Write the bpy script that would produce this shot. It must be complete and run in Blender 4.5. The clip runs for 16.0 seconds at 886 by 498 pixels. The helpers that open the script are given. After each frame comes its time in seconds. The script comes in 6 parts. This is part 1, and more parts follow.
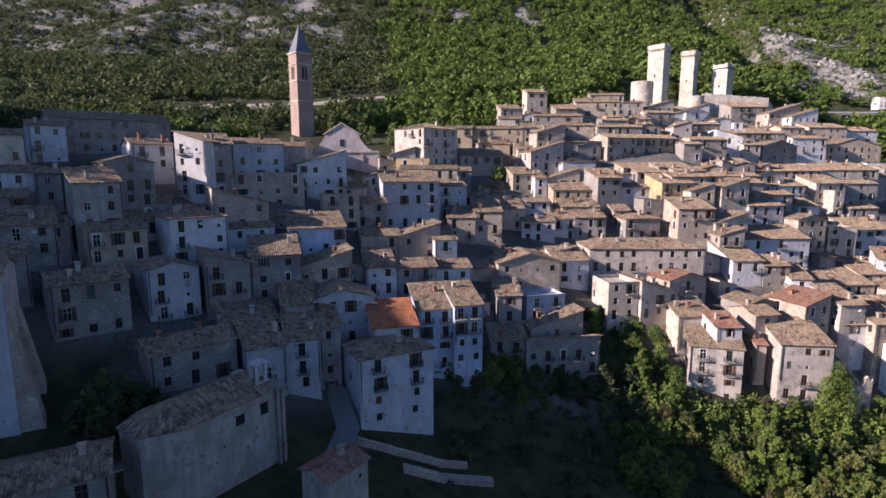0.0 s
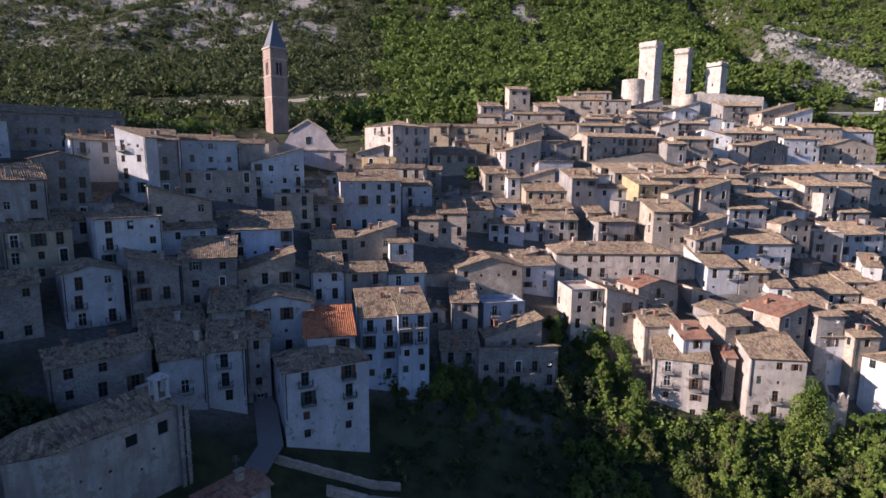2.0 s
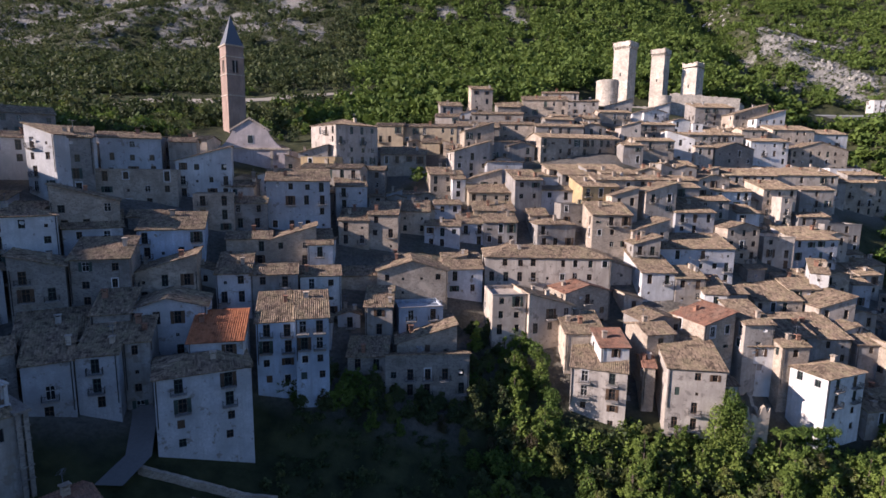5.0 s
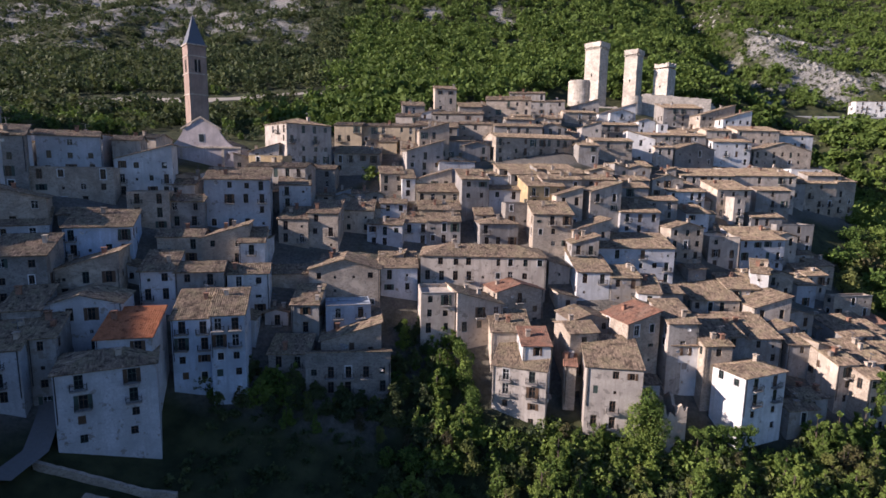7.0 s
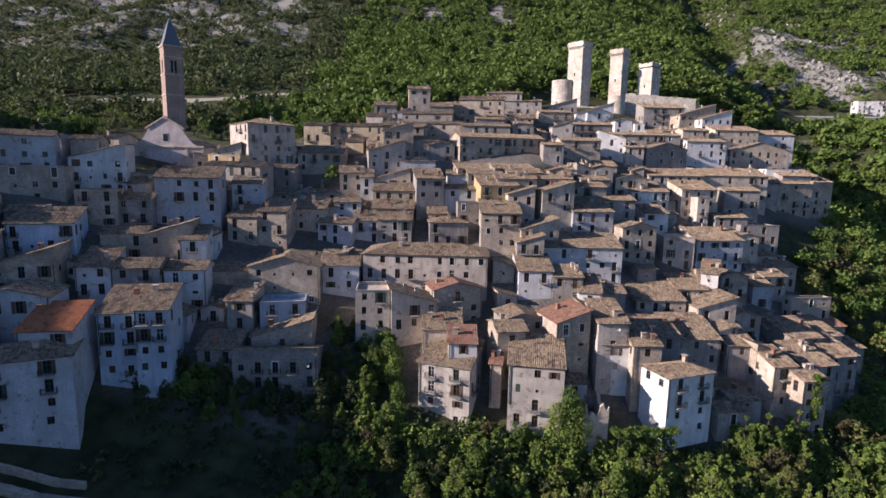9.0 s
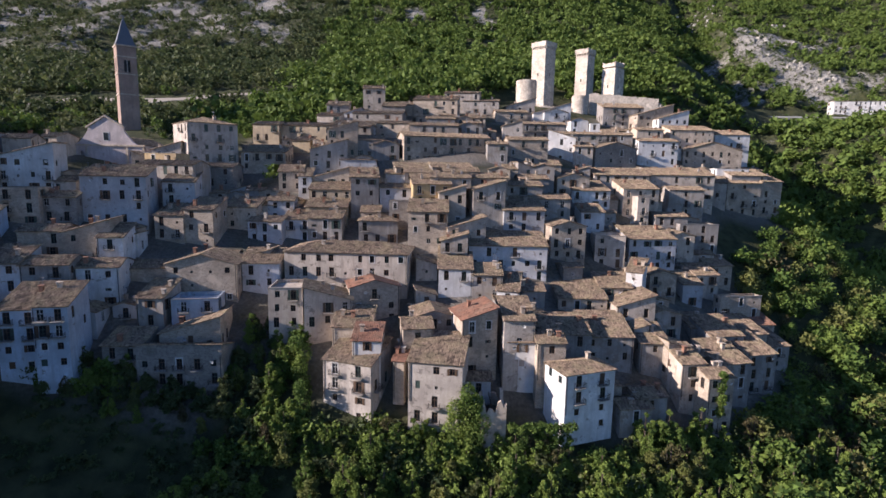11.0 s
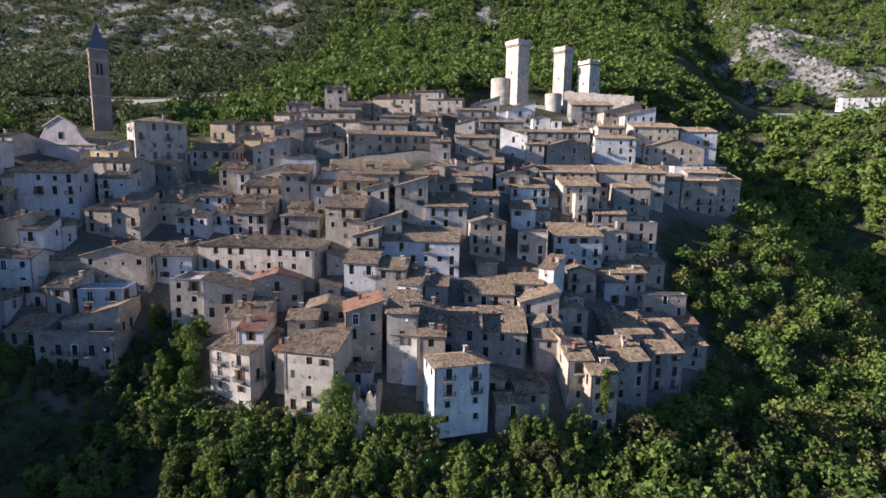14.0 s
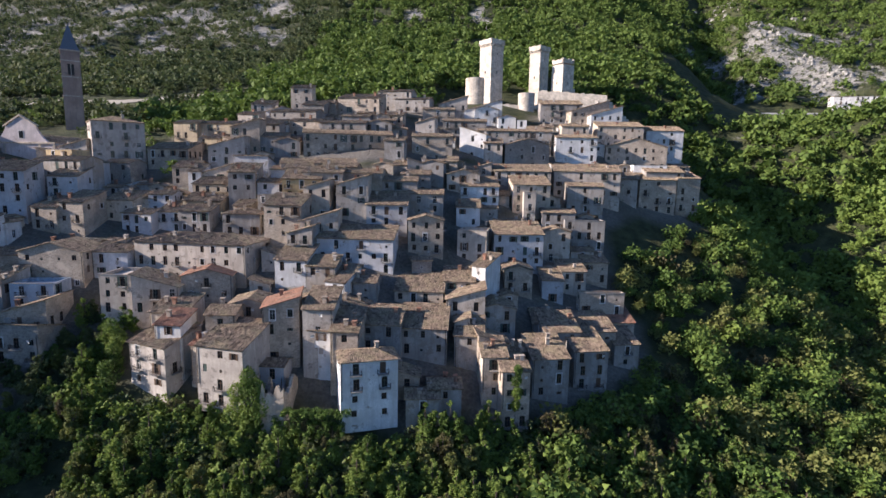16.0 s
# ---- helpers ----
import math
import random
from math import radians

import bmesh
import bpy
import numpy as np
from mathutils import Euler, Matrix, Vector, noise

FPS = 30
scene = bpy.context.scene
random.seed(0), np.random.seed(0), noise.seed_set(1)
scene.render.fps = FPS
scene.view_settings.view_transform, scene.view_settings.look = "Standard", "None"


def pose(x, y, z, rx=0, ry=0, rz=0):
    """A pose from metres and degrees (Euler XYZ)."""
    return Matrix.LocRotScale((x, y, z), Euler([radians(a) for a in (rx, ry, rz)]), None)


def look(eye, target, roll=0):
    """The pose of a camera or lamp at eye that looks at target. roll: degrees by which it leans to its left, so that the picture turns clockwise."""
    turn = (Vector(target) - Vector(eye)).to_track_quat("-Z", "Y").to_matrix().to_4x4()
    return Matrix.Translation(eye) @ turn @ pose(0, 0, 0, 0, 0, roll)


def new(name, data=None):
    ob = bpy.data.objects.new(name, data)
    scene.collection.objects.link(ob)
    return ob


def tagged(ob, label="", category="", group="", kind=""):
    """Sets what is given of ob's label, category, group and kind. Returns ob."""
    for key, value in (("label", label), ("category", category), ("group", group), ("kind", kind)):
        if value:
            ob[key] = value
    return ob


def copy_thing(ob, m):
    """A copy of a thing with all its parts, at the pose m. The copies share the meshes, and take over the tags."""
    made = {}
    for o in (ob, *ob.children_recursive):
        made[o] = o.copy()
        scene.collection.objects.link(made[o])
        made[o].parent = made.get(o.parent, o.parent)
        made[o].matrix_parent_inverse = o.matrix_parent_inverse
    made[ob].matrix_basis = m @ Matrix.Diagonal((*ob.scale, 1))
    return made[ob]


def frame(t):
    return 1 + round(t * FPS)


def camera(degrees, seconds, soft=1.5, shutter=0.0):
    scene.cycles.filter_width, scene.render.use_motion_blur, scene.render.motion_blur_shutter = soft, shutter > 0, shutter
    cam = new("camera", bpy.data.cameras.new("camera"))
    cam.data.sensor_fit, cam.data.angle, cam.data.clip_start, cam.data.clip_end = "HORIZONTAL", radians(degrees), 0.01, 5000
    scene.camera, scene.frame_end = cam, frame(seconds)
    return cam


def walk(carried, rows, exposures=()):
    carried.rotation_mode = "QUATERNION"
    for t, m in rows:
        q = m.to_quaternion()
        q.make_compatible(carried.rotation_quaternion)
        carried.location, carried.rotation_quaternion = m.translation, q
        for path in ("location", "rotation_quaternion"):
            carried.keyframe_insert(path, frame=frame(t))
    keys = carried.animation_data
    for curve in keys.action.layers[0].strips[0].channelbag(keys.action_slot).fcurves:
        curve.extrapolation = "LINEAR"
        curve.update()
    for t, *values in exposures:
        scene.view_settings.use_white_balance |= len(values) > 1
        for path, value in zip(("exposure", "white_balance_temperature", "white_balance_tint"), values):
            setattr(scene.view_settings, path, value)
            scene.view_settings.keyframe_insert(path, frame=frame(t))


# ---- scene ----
# ---- camera ----
cam = camera(79.6, 16.0, soft=1.6)
METRES, EYE, TILT, LEAN, TURN = 130.0, 60.0, 0.0, 0.0, 0.0
ROWS = [
    (0.0, 0.0, 0.0, 0.0, 0.0, -8.78, -0.0),
    (0.5, 0.022, 0.0127, 0.0002, 0.52, -8.81, -0.09),
    (1.0, 0.043, 0.0251, 0.0005, 0.62, -8.83, -0.19),
    (1.5, 0.0638, 0.0371, 0.0007, 0.63, -8.86, -0.28),
    (2.0, 0.0846, 0.0481, 0.0004, 0.68, -8.88, -0.38),
    (2.5, 0.1055, 0.0581, 0.0, 0.8, -8.86, -0.45),
    (3.0, 0.1271, 0.0658, -0.0002, 0.99, -8.85, -0.54),
    (3.5, 0.1495, 0.0718, 0.0001, 1.16, -8.85, -0.6),
    (4.0, 0.1733, 0.0758, 0.0002, 1.25, -8.83, -0.66),
    (6.5, 0.308, 0.0788, -0.0005, 1.41, -8.71, -0.92),
    (7.0, 0.3378, 0.0779, -0.001, 1.43, -8.71, -0.95),
    (7.5, 0.3675, 0.0773, -0.0015, 1.61, -8.7, -0.98),
    (8.0, 0.3998, 0.0765, -0.0017, 2.87, -8.71, -0.97),
    (8.5, 0.4325, 0.0766, -0.0019, 2.95, -8.7, -1.02),
    (9.0, 0.4662, 0.077, -0.0016, 3.05, -8.68, -1.05),
    (11.5, 0.6444, 0.0803, -0.0042, 3.14, -8.57, -1.09),
    (12.0, 0.6812, 0.0804, -0.0051, 3.33, -8.55, -1.08),
    (12.5, 0.7186, 0.0806, -0.0059, 3.79, -8.54, -1.08),
    (13.0, 0.7565, 0.0814, -0.0065, 4.72, -8.55, -1.07),
    (13.5, 0.7944, 0.0829, -0.0074, 5.59, -8.55, -1.06),
    (14.0, 0.8325, 0.0849, -0.008, 6.43, -8.56, -1.02),
    (14.5, 0.87, 0.0873, -0.0083, 6.75, -8.56, -1.07),
    (15.0, 0.9077, 0.0899, -0.0086, 7.09, -8.56, -1.06),
    (15.5, 0.945, 0.093, -0.0089, 7.41, -8.55, -1.07),
    (16.0, 0.9818, 0.0961, -0.0097, 7.73, -8.54, -1.08),
]
walk(cam, [(t, pose(0, 0, EYE, TILT, LEAN, TURN) @ pose(METRES * x, METRES * y, METRES * z, 90 + pitch, roll, yaw)) for t, x, y, z, yaw, pitch, roll in ROWS],
     [(0.0, 1.04, 5500, 28), (4.0, 0.94, 5500, 26), (7.0, 0.9, 5480, 24), (9.2, 0.93, 5460, 24), (12.5, 1.1, 5400, 20), (16.0, 1.27, 5400, 19)])

# ---- light: a low sun from the west, clear sky ----
SUN_FROM = Vector((-0.9, -0.24, 0.37)).normalized()
world = bpy.data.worlds.new("sky")
scene.world = world
world.use_nodes = True
sky = world.node_tree.nodes.new("ShaderNodeTexSky")
sky.sky_type = "NISHITA"
sky.sun_disc = False
sky.ozone_density, sky.dust_density = 4.0, 0.4
sky.sun_elevation = math.asin(SUN_FROM.z)
sky.sun_rotation = math.atan2(SUN_FROM.x, SUN_FROM.y) % (2 * math.pi)
world.node_tree.nodes["Background"].inputs[1].default_value = 0.066
world.node_tree.links.new(sky.outputs[0], world.node_tree.nodes["Background"].inputs[0])
sun = new("sun", bpy.data.lights.new("sun", "SUN"))
sun.data.energy, sun.data.angle, sun.data.color = 5.0, radians(0.5), (1.0, 0.82, 0.6)
sun.matrix_basis = look(SUN_FROM * 300, (0, 0, 0))

# ---- materials ----
def nodes_of(name, rough=0.9):
    m = bpy.data.materials.new(name)
    m.use_nodes = True
    t = m.node_tree
    b = t.nodes["Principled BSDF"]
    b.inputs["Roughness"].default_value = rough
    b.inputs["Specular IOR Level"].default_value = 0.25
    return m, t, b


def noise_node(t, scale, detail=4.0, stretch=(1, 1, 1), rough=0.6, space="Object"):
    co = t.nodes.new("ShaderNodeTexCoord")
    mp = t.nodes.new("ShaderNodeMapping")
    mp.inputs["Scale"].default_value = stretch
    n = t.nodes.new("ShaderNodeTexNoise")
    n.inputs["Scale"].default_value, n.inputs["Detail"].default_value = scale, detail
    n.inputs["Roughness"].default_value = rough
    if space == "Object":
        t.links.new(co.outputs["Object"], mp.inputs[0])
    else:
        g = t.nodes.new("ShaderNodeNewGeometry")
        t.links.new(g.outputs["Position"], mp.inputs[0])
    t.links.new(mp.outputs[0], n.inputs["Vector"])
    return n


def ramp(t, fac, a, b):
    r = t.nodes.new("ShaderNodeMapRange")
    r.inputs["From Min"].default_value, r.inputs["From Max"].default_value = a, b
    t.links.new(fac, r.inputs["Value"])
    return r.outputs[0]


def mix(t, fac, a, b, mode="MIX"):
    n = t.nodes.new("ShaderNodeMix")
    n.data_type, n.blend_type = "RGBA", mode
    for socket, value in ((n.inputs[0], fac), (n.inputs[6], a), (n.inputs[7], b)):
        if isinstance(value, bpy.types.NodeSocket):
            t.links.new(value, socket)
        else:
            socket.default_value = value if isinstance(value, (int, float)) else (*value, 1)
    return n.outputs[2]


def bump(t, b, height, strength=0.4, distance=0.05):
    n = t.nodes.new("ShaderNodeBump")
    n.inputs["Strength"].default_value, n.inputs["Distance"].default_value = strength, distance
    t.links.new(height, n.inputs["Height"])
    t.links.new(n.outputs[0], b.inputs["Normal"])


def plaster(name, colour, stain, stone, bare=0.58):
    """Lime plaster with rain streaks, blotches and patches where the stone shows."""
    m, t, b = nodes_of(name, 0.92)
    blotch = noise_node(t, 0.28, 5, space="World")
    streak = noise_node(t, 1.1, 4, (1, 1, 0.12), space="World")
    patch = noise_node(t, 0.6, 7, rough=0.7, space="World")
    grain = noise_node(t, 3.5, 4, space="World")
    info = t.nodes.new("ShaderNodeObjectInfo")
    c = mix(t, ramp(t, blotch.outputs[0], 0.36, 0.64), colour, [x * 0.62 for x in colour])
    c = mix(t, ramp(t, streak.outputs[0], 0.46, 0.72), c, stain)
    c = mix(t, ramp(t, patch.outputs[0], bare, bare + 0.04), c, stone)
    c = mix(t, ramp(t, grain.outputs[0], 0.35, 0.85), c, [x * 0.6 for x in colour])
    hue = t.nodes.new("ShaderNodeHueSaturation")
    t.links.new(ramp(t, info.outputs["Random"], -1.2, 0.9), hue.inputs["Saturation"])
    hue.inputs["Saturation"].default_value = 1
    vary = t.nodes.new("ShaderNodeMapRange")
    vary.inputs["To Min"].default_value, vary.inputs["To Max"].default_value = 0.8, 1.08
    t.links.new(info.outputs["Random"], vary.inputs["Value"])
    t.links.new(vary.outputs[0], hue.inputs["Value"])
    t.links.new(c, hue.inputs["Color"])
    t.links.new(hue.outputs[0], b.inputs["Base Color"])
    bump(t, b, grain.outputs[0], 0.5, 0.06)
    return m


def rubble(name, colour, joint, size=2.6):
    """Rough stone walling with mortar joints."""
    m, t, b = nodes_of(name, 0.95)
    g = t.nodes.new("ShaderNodeNewGeometry")
    mp = t.nodes.new("ShaderNodeMapping")
    mp.inputs["Scale"].default_value = (1, 1, 1.5)
    t.links.new(g.outputs["Position"], mp.inputs[0])
    cells, edge = t.nodes.new("ShaderNodeTexVoronoi"), t.nodes.new("ShaderNodeTexVoronoi")
    edge.feature = "DISTANCE_TO_EDGE"
    for v in (cells, edge):
        v.inputs["Scale"].default_value = size
        t.links.new(mp.outputs[0], v.inputs["Vector"])
    blotch = noise_node(t, 0.3, 6, space="World")
    patch = noise_node(t, 0.22, 6, rough=0.7, space="World")
    sep = t.nodes.new("ShaderNodeSeparateColor")
    t.links.new(cells.outputs["Color"], sep.inputs[0])
    c = mix(t, sep.outputs[0], [x * 0.7 for x in colour], [min(1, x * 1.25) for x in colour])
    c = mix(t, ramp(t, edge.outputs[0], 0.09, 0.02), c, joint)
    c = mix(t, ramp(t, blotch.outputs[0], 0.45, 0.75), c, [x * 0.6 for x in colour])
    c = mix(t, ramp(t, patch.outputs[0], 0.56, 0.62), c, [x * 1.35 for x in colour])
    t.links.new(c, b.inputs["Base Color"])
    bump(t, b, edge.outputs[0], 0.7, 0.12)
    return m


def tiles(name, colour, dark, lichen):
    """Old clay tiles, every piece in its own shade, with lichen and dark patches."""
    m, t, b = nodes_of(name, 0.9)
    g = t.nodes.new("ShaderNodeNewGeometry")
    lich = noise_node(t, 0.45, 6, rough=0.7, space="World")
    soot = noise_node(t, 0.9, 6, rough=0.75, space="World")
    fine = noise_node(t, 5, 3, space="World")
    c = mix(t, g.outputs["Random Per Island"], dark, colour)
    c = mix(t, ramp(t, lich.outputs[0], 0.46, 0.62), c, lichen)
    c = mix(t, ramp(t, soot.outputs[0], 0.5, 0.62), c, [x * 0.5 for x in dark])
    c = mix(t, ramp(t, fine.outputs[0], 0.5, 0.75), c, [x * 0.55 for x in dark])
    t.links.new(c, b.inputs["Base Color"])
    bump(t, b, fine.outputs[0], 0.5, 0.04)
    return m


def plain(name, colour, rough=0.7, metal=0.0):
    m, t, b = nodes_of(name, rough)
    n = noise_node(t, 2.0, 4, space="World")
    t.links.new(mix(t, n.outputs[0], colour, [x * 0.65 for x in colour]), b.inputs["Base Color"])
    b.inputs["Metallic"].default_value = metal
    return m


def leaves(name, dark, light, yellow):
    m, t, b = nodes_of(name, 0.75)
    g = t.nodes.new("ShaderNodeNewGeometry")
    info = t.nodes.new("ShaderNodeObjectInfo")
    big = noise_node(t, 0.11, 3, space="World")
    mid = noise_node(t, 0.5, 3, space="World")
    c = mix(t, g.outputs["Random Per Island"], dark, light)
    c = mix(t, ramp(t, big.outputs[0], 0.47, 0.68), c, yellow)
    c = mix(t, ramp(t, mid.outputs[0], 0.5, 0.72), c, dark)
    c = mix(t, ramp(t, info.outputs["Random"], 0.35, 1.15), c, yellow)
    t.links.new(c, b.inputs["Base Color"])
    tr = t.nodes.new("ShaderNodeBsdfTranslucent")
    t.links.new(c, tr.inputs["Color"])
    ad = t.nodes.new("ShaderNodeMixShader")
    ad.inputs[0].default_value = 0.3
    out = t.nodes["Material Output"]
    t.links.new(b.outputs[0], ad.inputs[1])
    t.links.new(tr.outputs[0], ad.inputs[2])
    t.links.new(ad.outputs[0], out.inputs[0])
    return m


STAIN, BARE = (0.2, 0.175, 0.15), (0.25, 0.205, 0.155)
PLASTER_WHITE = plaster("white_plaster", (0.82, 0.8, 0.76), (0.52, 0.49, 0.43), BARE, 0.6)
PLASTER_PALE = plaster("pale_plaster", (0.62, 0.61, 0.61), (0.42, 0.41, 0.39), BARE, 0.58)
PLASTER_BLUE = plaster("blue_plaster", (0.54, 0.62, 0.72), (0.34, 0.37, 0.42), BARE, 0.62)
PLASTER_CREAM = plaster("cream_plaster", (0.66, 0.55, 0.42), (0.36, 0.29, 0.22), BARE, 0.56)
PLASTER_GREY = plaster("grey_plaster", (0.43, 0.39, 0.34), STAIN, BARE, 0.53)
PLASTER_OCHRE = plaster("ochre_plaster", (0.58, 0.43, 0.22), (0.32, 0.24, 0.14), BARE, 0.57)
PLASTER_PINK = plaster("pink_plaster", (0.45, 0.3, 0.22), (0.26, 0.18, 0.14), BARE, 0.6)
PLASTER_ROSE = plaster("rose_plaster", (0.64, 0.55, 0.52), (0.42, 0.36, 0.33), BARE, 0.62)
STONE_WARM = rubble("warm_rubble", (0.37, 0.305, 0.235), (0.44, 0.38, 0.3))
STONE_DARK = rubble("dark_rubble", (0.25, 0.225, 0.195), (0.3, 0.275, 0.24))
STONE_CASTLE = rubble("castle_stone", (0.5, 0.44, 0.36), (0.54, 0.48, 0.4), 1.6)
TILE_OLD = tiles("old_tiles", (0.4, 0.3, 0.2), (0.12, 0.085, 0.062), (0.33, 0.27, 0.16))
TILE_RED = tiles("red_tiles", (0.36, 0.19, 0.12), (0.22, 0.12, 0.08), (0.3, 0.2, 0.14))
TILE_ORANGE = tiles("orange_tiles", (0.5, 0.2, 0.09), (0.38, 0.14, 0.06), (0.46, 0.2, 0.1))
WOOD = plain("brown_wood", (0.13, 0.085, 0.055), 0.6)
WOOD_GREEN = plain("green_wood", (0.07, 0.1, 0.085), 0.6)
WHITE_FRAME = plain("white_frame", (0.6, 0.58, 0.54), 0.5)
IRON = plain("iron", (0.05, 0.05, 0.05), 0.5, 0.4)
CONCRETE = plain("concrete", (0.38, 0.35, 0.31), 0.9)
PAVING = plain("worn_paving", (0.22, 0.2, 0.18), 0.9)
GRAVEL = plain("pale_gravel", (0.4, 0.36, 0.29), 0.95)
LEAD = plain("lead_sheet", (0.16, 0.17, 0.19), 0.5, 0.3)
BARK = plain("bark", (0.12, 0.095, 0.07), 0.95)
DISH = plain("dish_white", (0.7, 0.7, 0.69), 0.4)
GLASS, gt, gb = nodes_of("dark_glass", 0.12)
gb.inputs["Base Color"].default_value = (0.02, 0.023, 0.026, 1)
gb.inputs["Specular IOR Level"].default_value = 0.5
LEAF = leaves("leaf_green", (0.036, 0.066, 0.014), (0.145, 0.22, 0.04), (0.2, 0.26, 0.05))
LEAF_FOREST = leaves("leaf_forest", (0.036, 0.06, 0.014), (0.12, 0.185, 0.034), (0.165, 0.225, 0.042))
LEAF_PINE = leaves("leaf_scrub", (0.035, 0.05, 0.021), (0.095, 0.125, 0.045), (0.14, 0.155, 0.055))
LEAF_OLIVE = leaves("leaf_olive", (0.055, 0.07, 0.02), (0.15, 0.185, 0.042), (0.19, 0.2, 0.055))
LEAF_BROWN = leaves("leaf_brown", (0.05, 0.045, 0.022), (0.115, 0.098, 0.045), (0.13, 0.125, 0.045))

GROUND, gt, gb = nodes_of("ground", 0.95)
at = gt.nodes.new("ShaderNodeAttribute")
at.attribute_name = "rock"
soil = noise_node(gt, 0.25, 6, space="World")
fine = noise_node(gt, 1.4, 5, space="World")
crag = noise_node(gt, 0.2, 10, rough=0.8, space="World")
c = mix(gt, ramp(gt, soil.outputs[0], 0.35, 0.65), (0.024, 0.031, 0.012), (0.066, 0.07, 0.028))
ledge = noise_node(gt, 0.5, 8, (1, 1, 2.5), 0.75, space="World")
rk = mix(gt, ramp(gt, fine.outputs[0], 0.3, 0.7), (0.19, 0.18, 0.155), (0.4, 0.38, 0.335))
stony = gt.nodes.new("ShaderNodeAttribute")
stony.attribute_name = "paved"
c = mix(gt, stony.outputs["Fac"], c, mix(gt, ramp(gt, fine.outputs[0], 0.35, 0.65), (0.11, 0.1, 0.085), (0.2, 0.18, 0.15)))
rk = mix(gt, ramp(gt, ledge.outputs[0], 0.5, 0.42), rk, (0.06, 0.06, 0.045))
sm = gt.nodes.new("ShaderNodeMath")
sm.operation = "ADD"
gt.links.new(at.outputs["Fac"], sm.inputs[0])
gt.links.new(crag.outputs[0], sm.inputs[1])
c = mix(gt, ramp(gt, sm.outputs[0], 0.8, 0.98), c, rk)
gt.links.new(c, gb.inputs["Base Color"])
bump(gt, gb, crag.outputs[0], 0.8, 1.2)

# ---- mesh helpers ----
class Shape:
    """Vertices and faces gathered for one mesh."""

    def __init__(self):
        self.v, self.f = [], []

    def face(self, *ps):
        n = len(self.v)
        self.v.extend(tuple(p) for p in ps)
        self.f.append(tuple(range(n, n + len(ps))))

    def box(self, x0, y0, z0, x1, y1, z1):
        n = len(self.v)
        self.v += [(x0, y0, z0), (x1, y0, z0), (x1, y1, z0), (x0, y1, z0), (x0, y0, z1), (x1, y0, z1), (x1, y1, z1), (x0, y1, z1)]
        self.f += [tuple(n + i for i in q) for q in ((0, 3, 2, 1), (4, 5, 6, 7), (0, 1, 5, 4), (1, 2, 6, 5), (2, 3, 7, 6), (3, 0, 4, 7))]

    def ring(self, points, z0, z1, scale=1.0, cap=False):
        """A prism over the outline, its upper outline scaled."""
        n, k = len(self.v), len(points)
        self.v += [(x, y, z0) for x, y in points] + [(x * scale, y * scale, z1) for x, y in points]
        self.f += [(n + i, n + (i + 1) % k, n + k + (i + 1) % k, n + k + i) for i in range(k)]
        if cap:
            self.f.append(tuple(n + k + i for i in range(k)))

    def mesh(self, name, material):
        me = bpy.data.meshes.new(name)
        me.from_pydata(self.v, [], self.f)
        me.materials.append(material)
        return me


def part(name, shape, material, parent, label=""):
    me = shape.mesh(name, material) if isinstance(shape, Shape) else shape
    ob = new(name, me)
    ob.parent = parent
    return tagged(ob, label)


def thing(name, m, label, category, group=""):
    ob = new(name)
    ob.empty_display_size = 0.5
    ob.matrix_basis = m
    return tagged(ob, label, category, group)


def circle(r, n, start=0.0):
    return [(r * math.cos(start + 2 * math.pi * i / n), r * math.sin(start + 2 * math.pi * i / n)) for i in range(n)]


def facade(s, o, u, width, height, holes, reveal=0.22):
    """A wall from o along u with real openings (x0, z0, x1, z1) and their reveals."""
    o, u, up = Vector(o), Vector(u), Vector((0, 0, 1))
    inn = up.cross(u)
    xs = sorted({0.0, width, *[h[0] for h in holes], *[h[2] for h in holes]})
    zs = sorted({0.0, height, *[h[1] for h in holes], *[h[3] for h in holes]})
    at = lambda x, z, k=0.0: o + u * x + up * z + inn * k
    for x0, x1 in zip(xs, xs[1:]):
        for z0, z1 in zip(zs, zs[1:]):
            cx, cz = (x0 + x1) / 2, (z0 + z1) / 2
            if not any(h[0] < cx < h[2] and h[1] < cz < h[3] for h in holes):
                s.face(at(x0, z0), at(x1, z0), at(x1, z1), at(x0, z1))
    for x0, z0, x1, z1 in holes:
        s.face(at(x0, z0), at(x0, z0, reveal), at(x0, z1, reveal), at(x0, z1))
        s.face(at(x1, z0, reveal), at(x1, z0), at(x1, z1), at(x1, z1, reveal))
        s.face(at(x0, z1), at(x0, z1, reveal), at(x1, z1, reveal), at(x1, z1))
        s.face(at(x0, z0, reveal), at(x0, z0), at(x1, z0), at(x1, z0, reveal))


def clip_row(poly, x):
    """The reach in y of a convex outline at x."""
    ys = []
    for (x0, y0), (x1, y1) in zip(poly, poly[1:] + poly[:1]):
        if (x0 - x) * (x1 - x) <= 0 and x0 != x1:
            ys.append(y0 + (y1 - y0) * (x - x0) / (x1 - x0))
    return (min(ys), max(ys)) if len(ys) > 1 else None


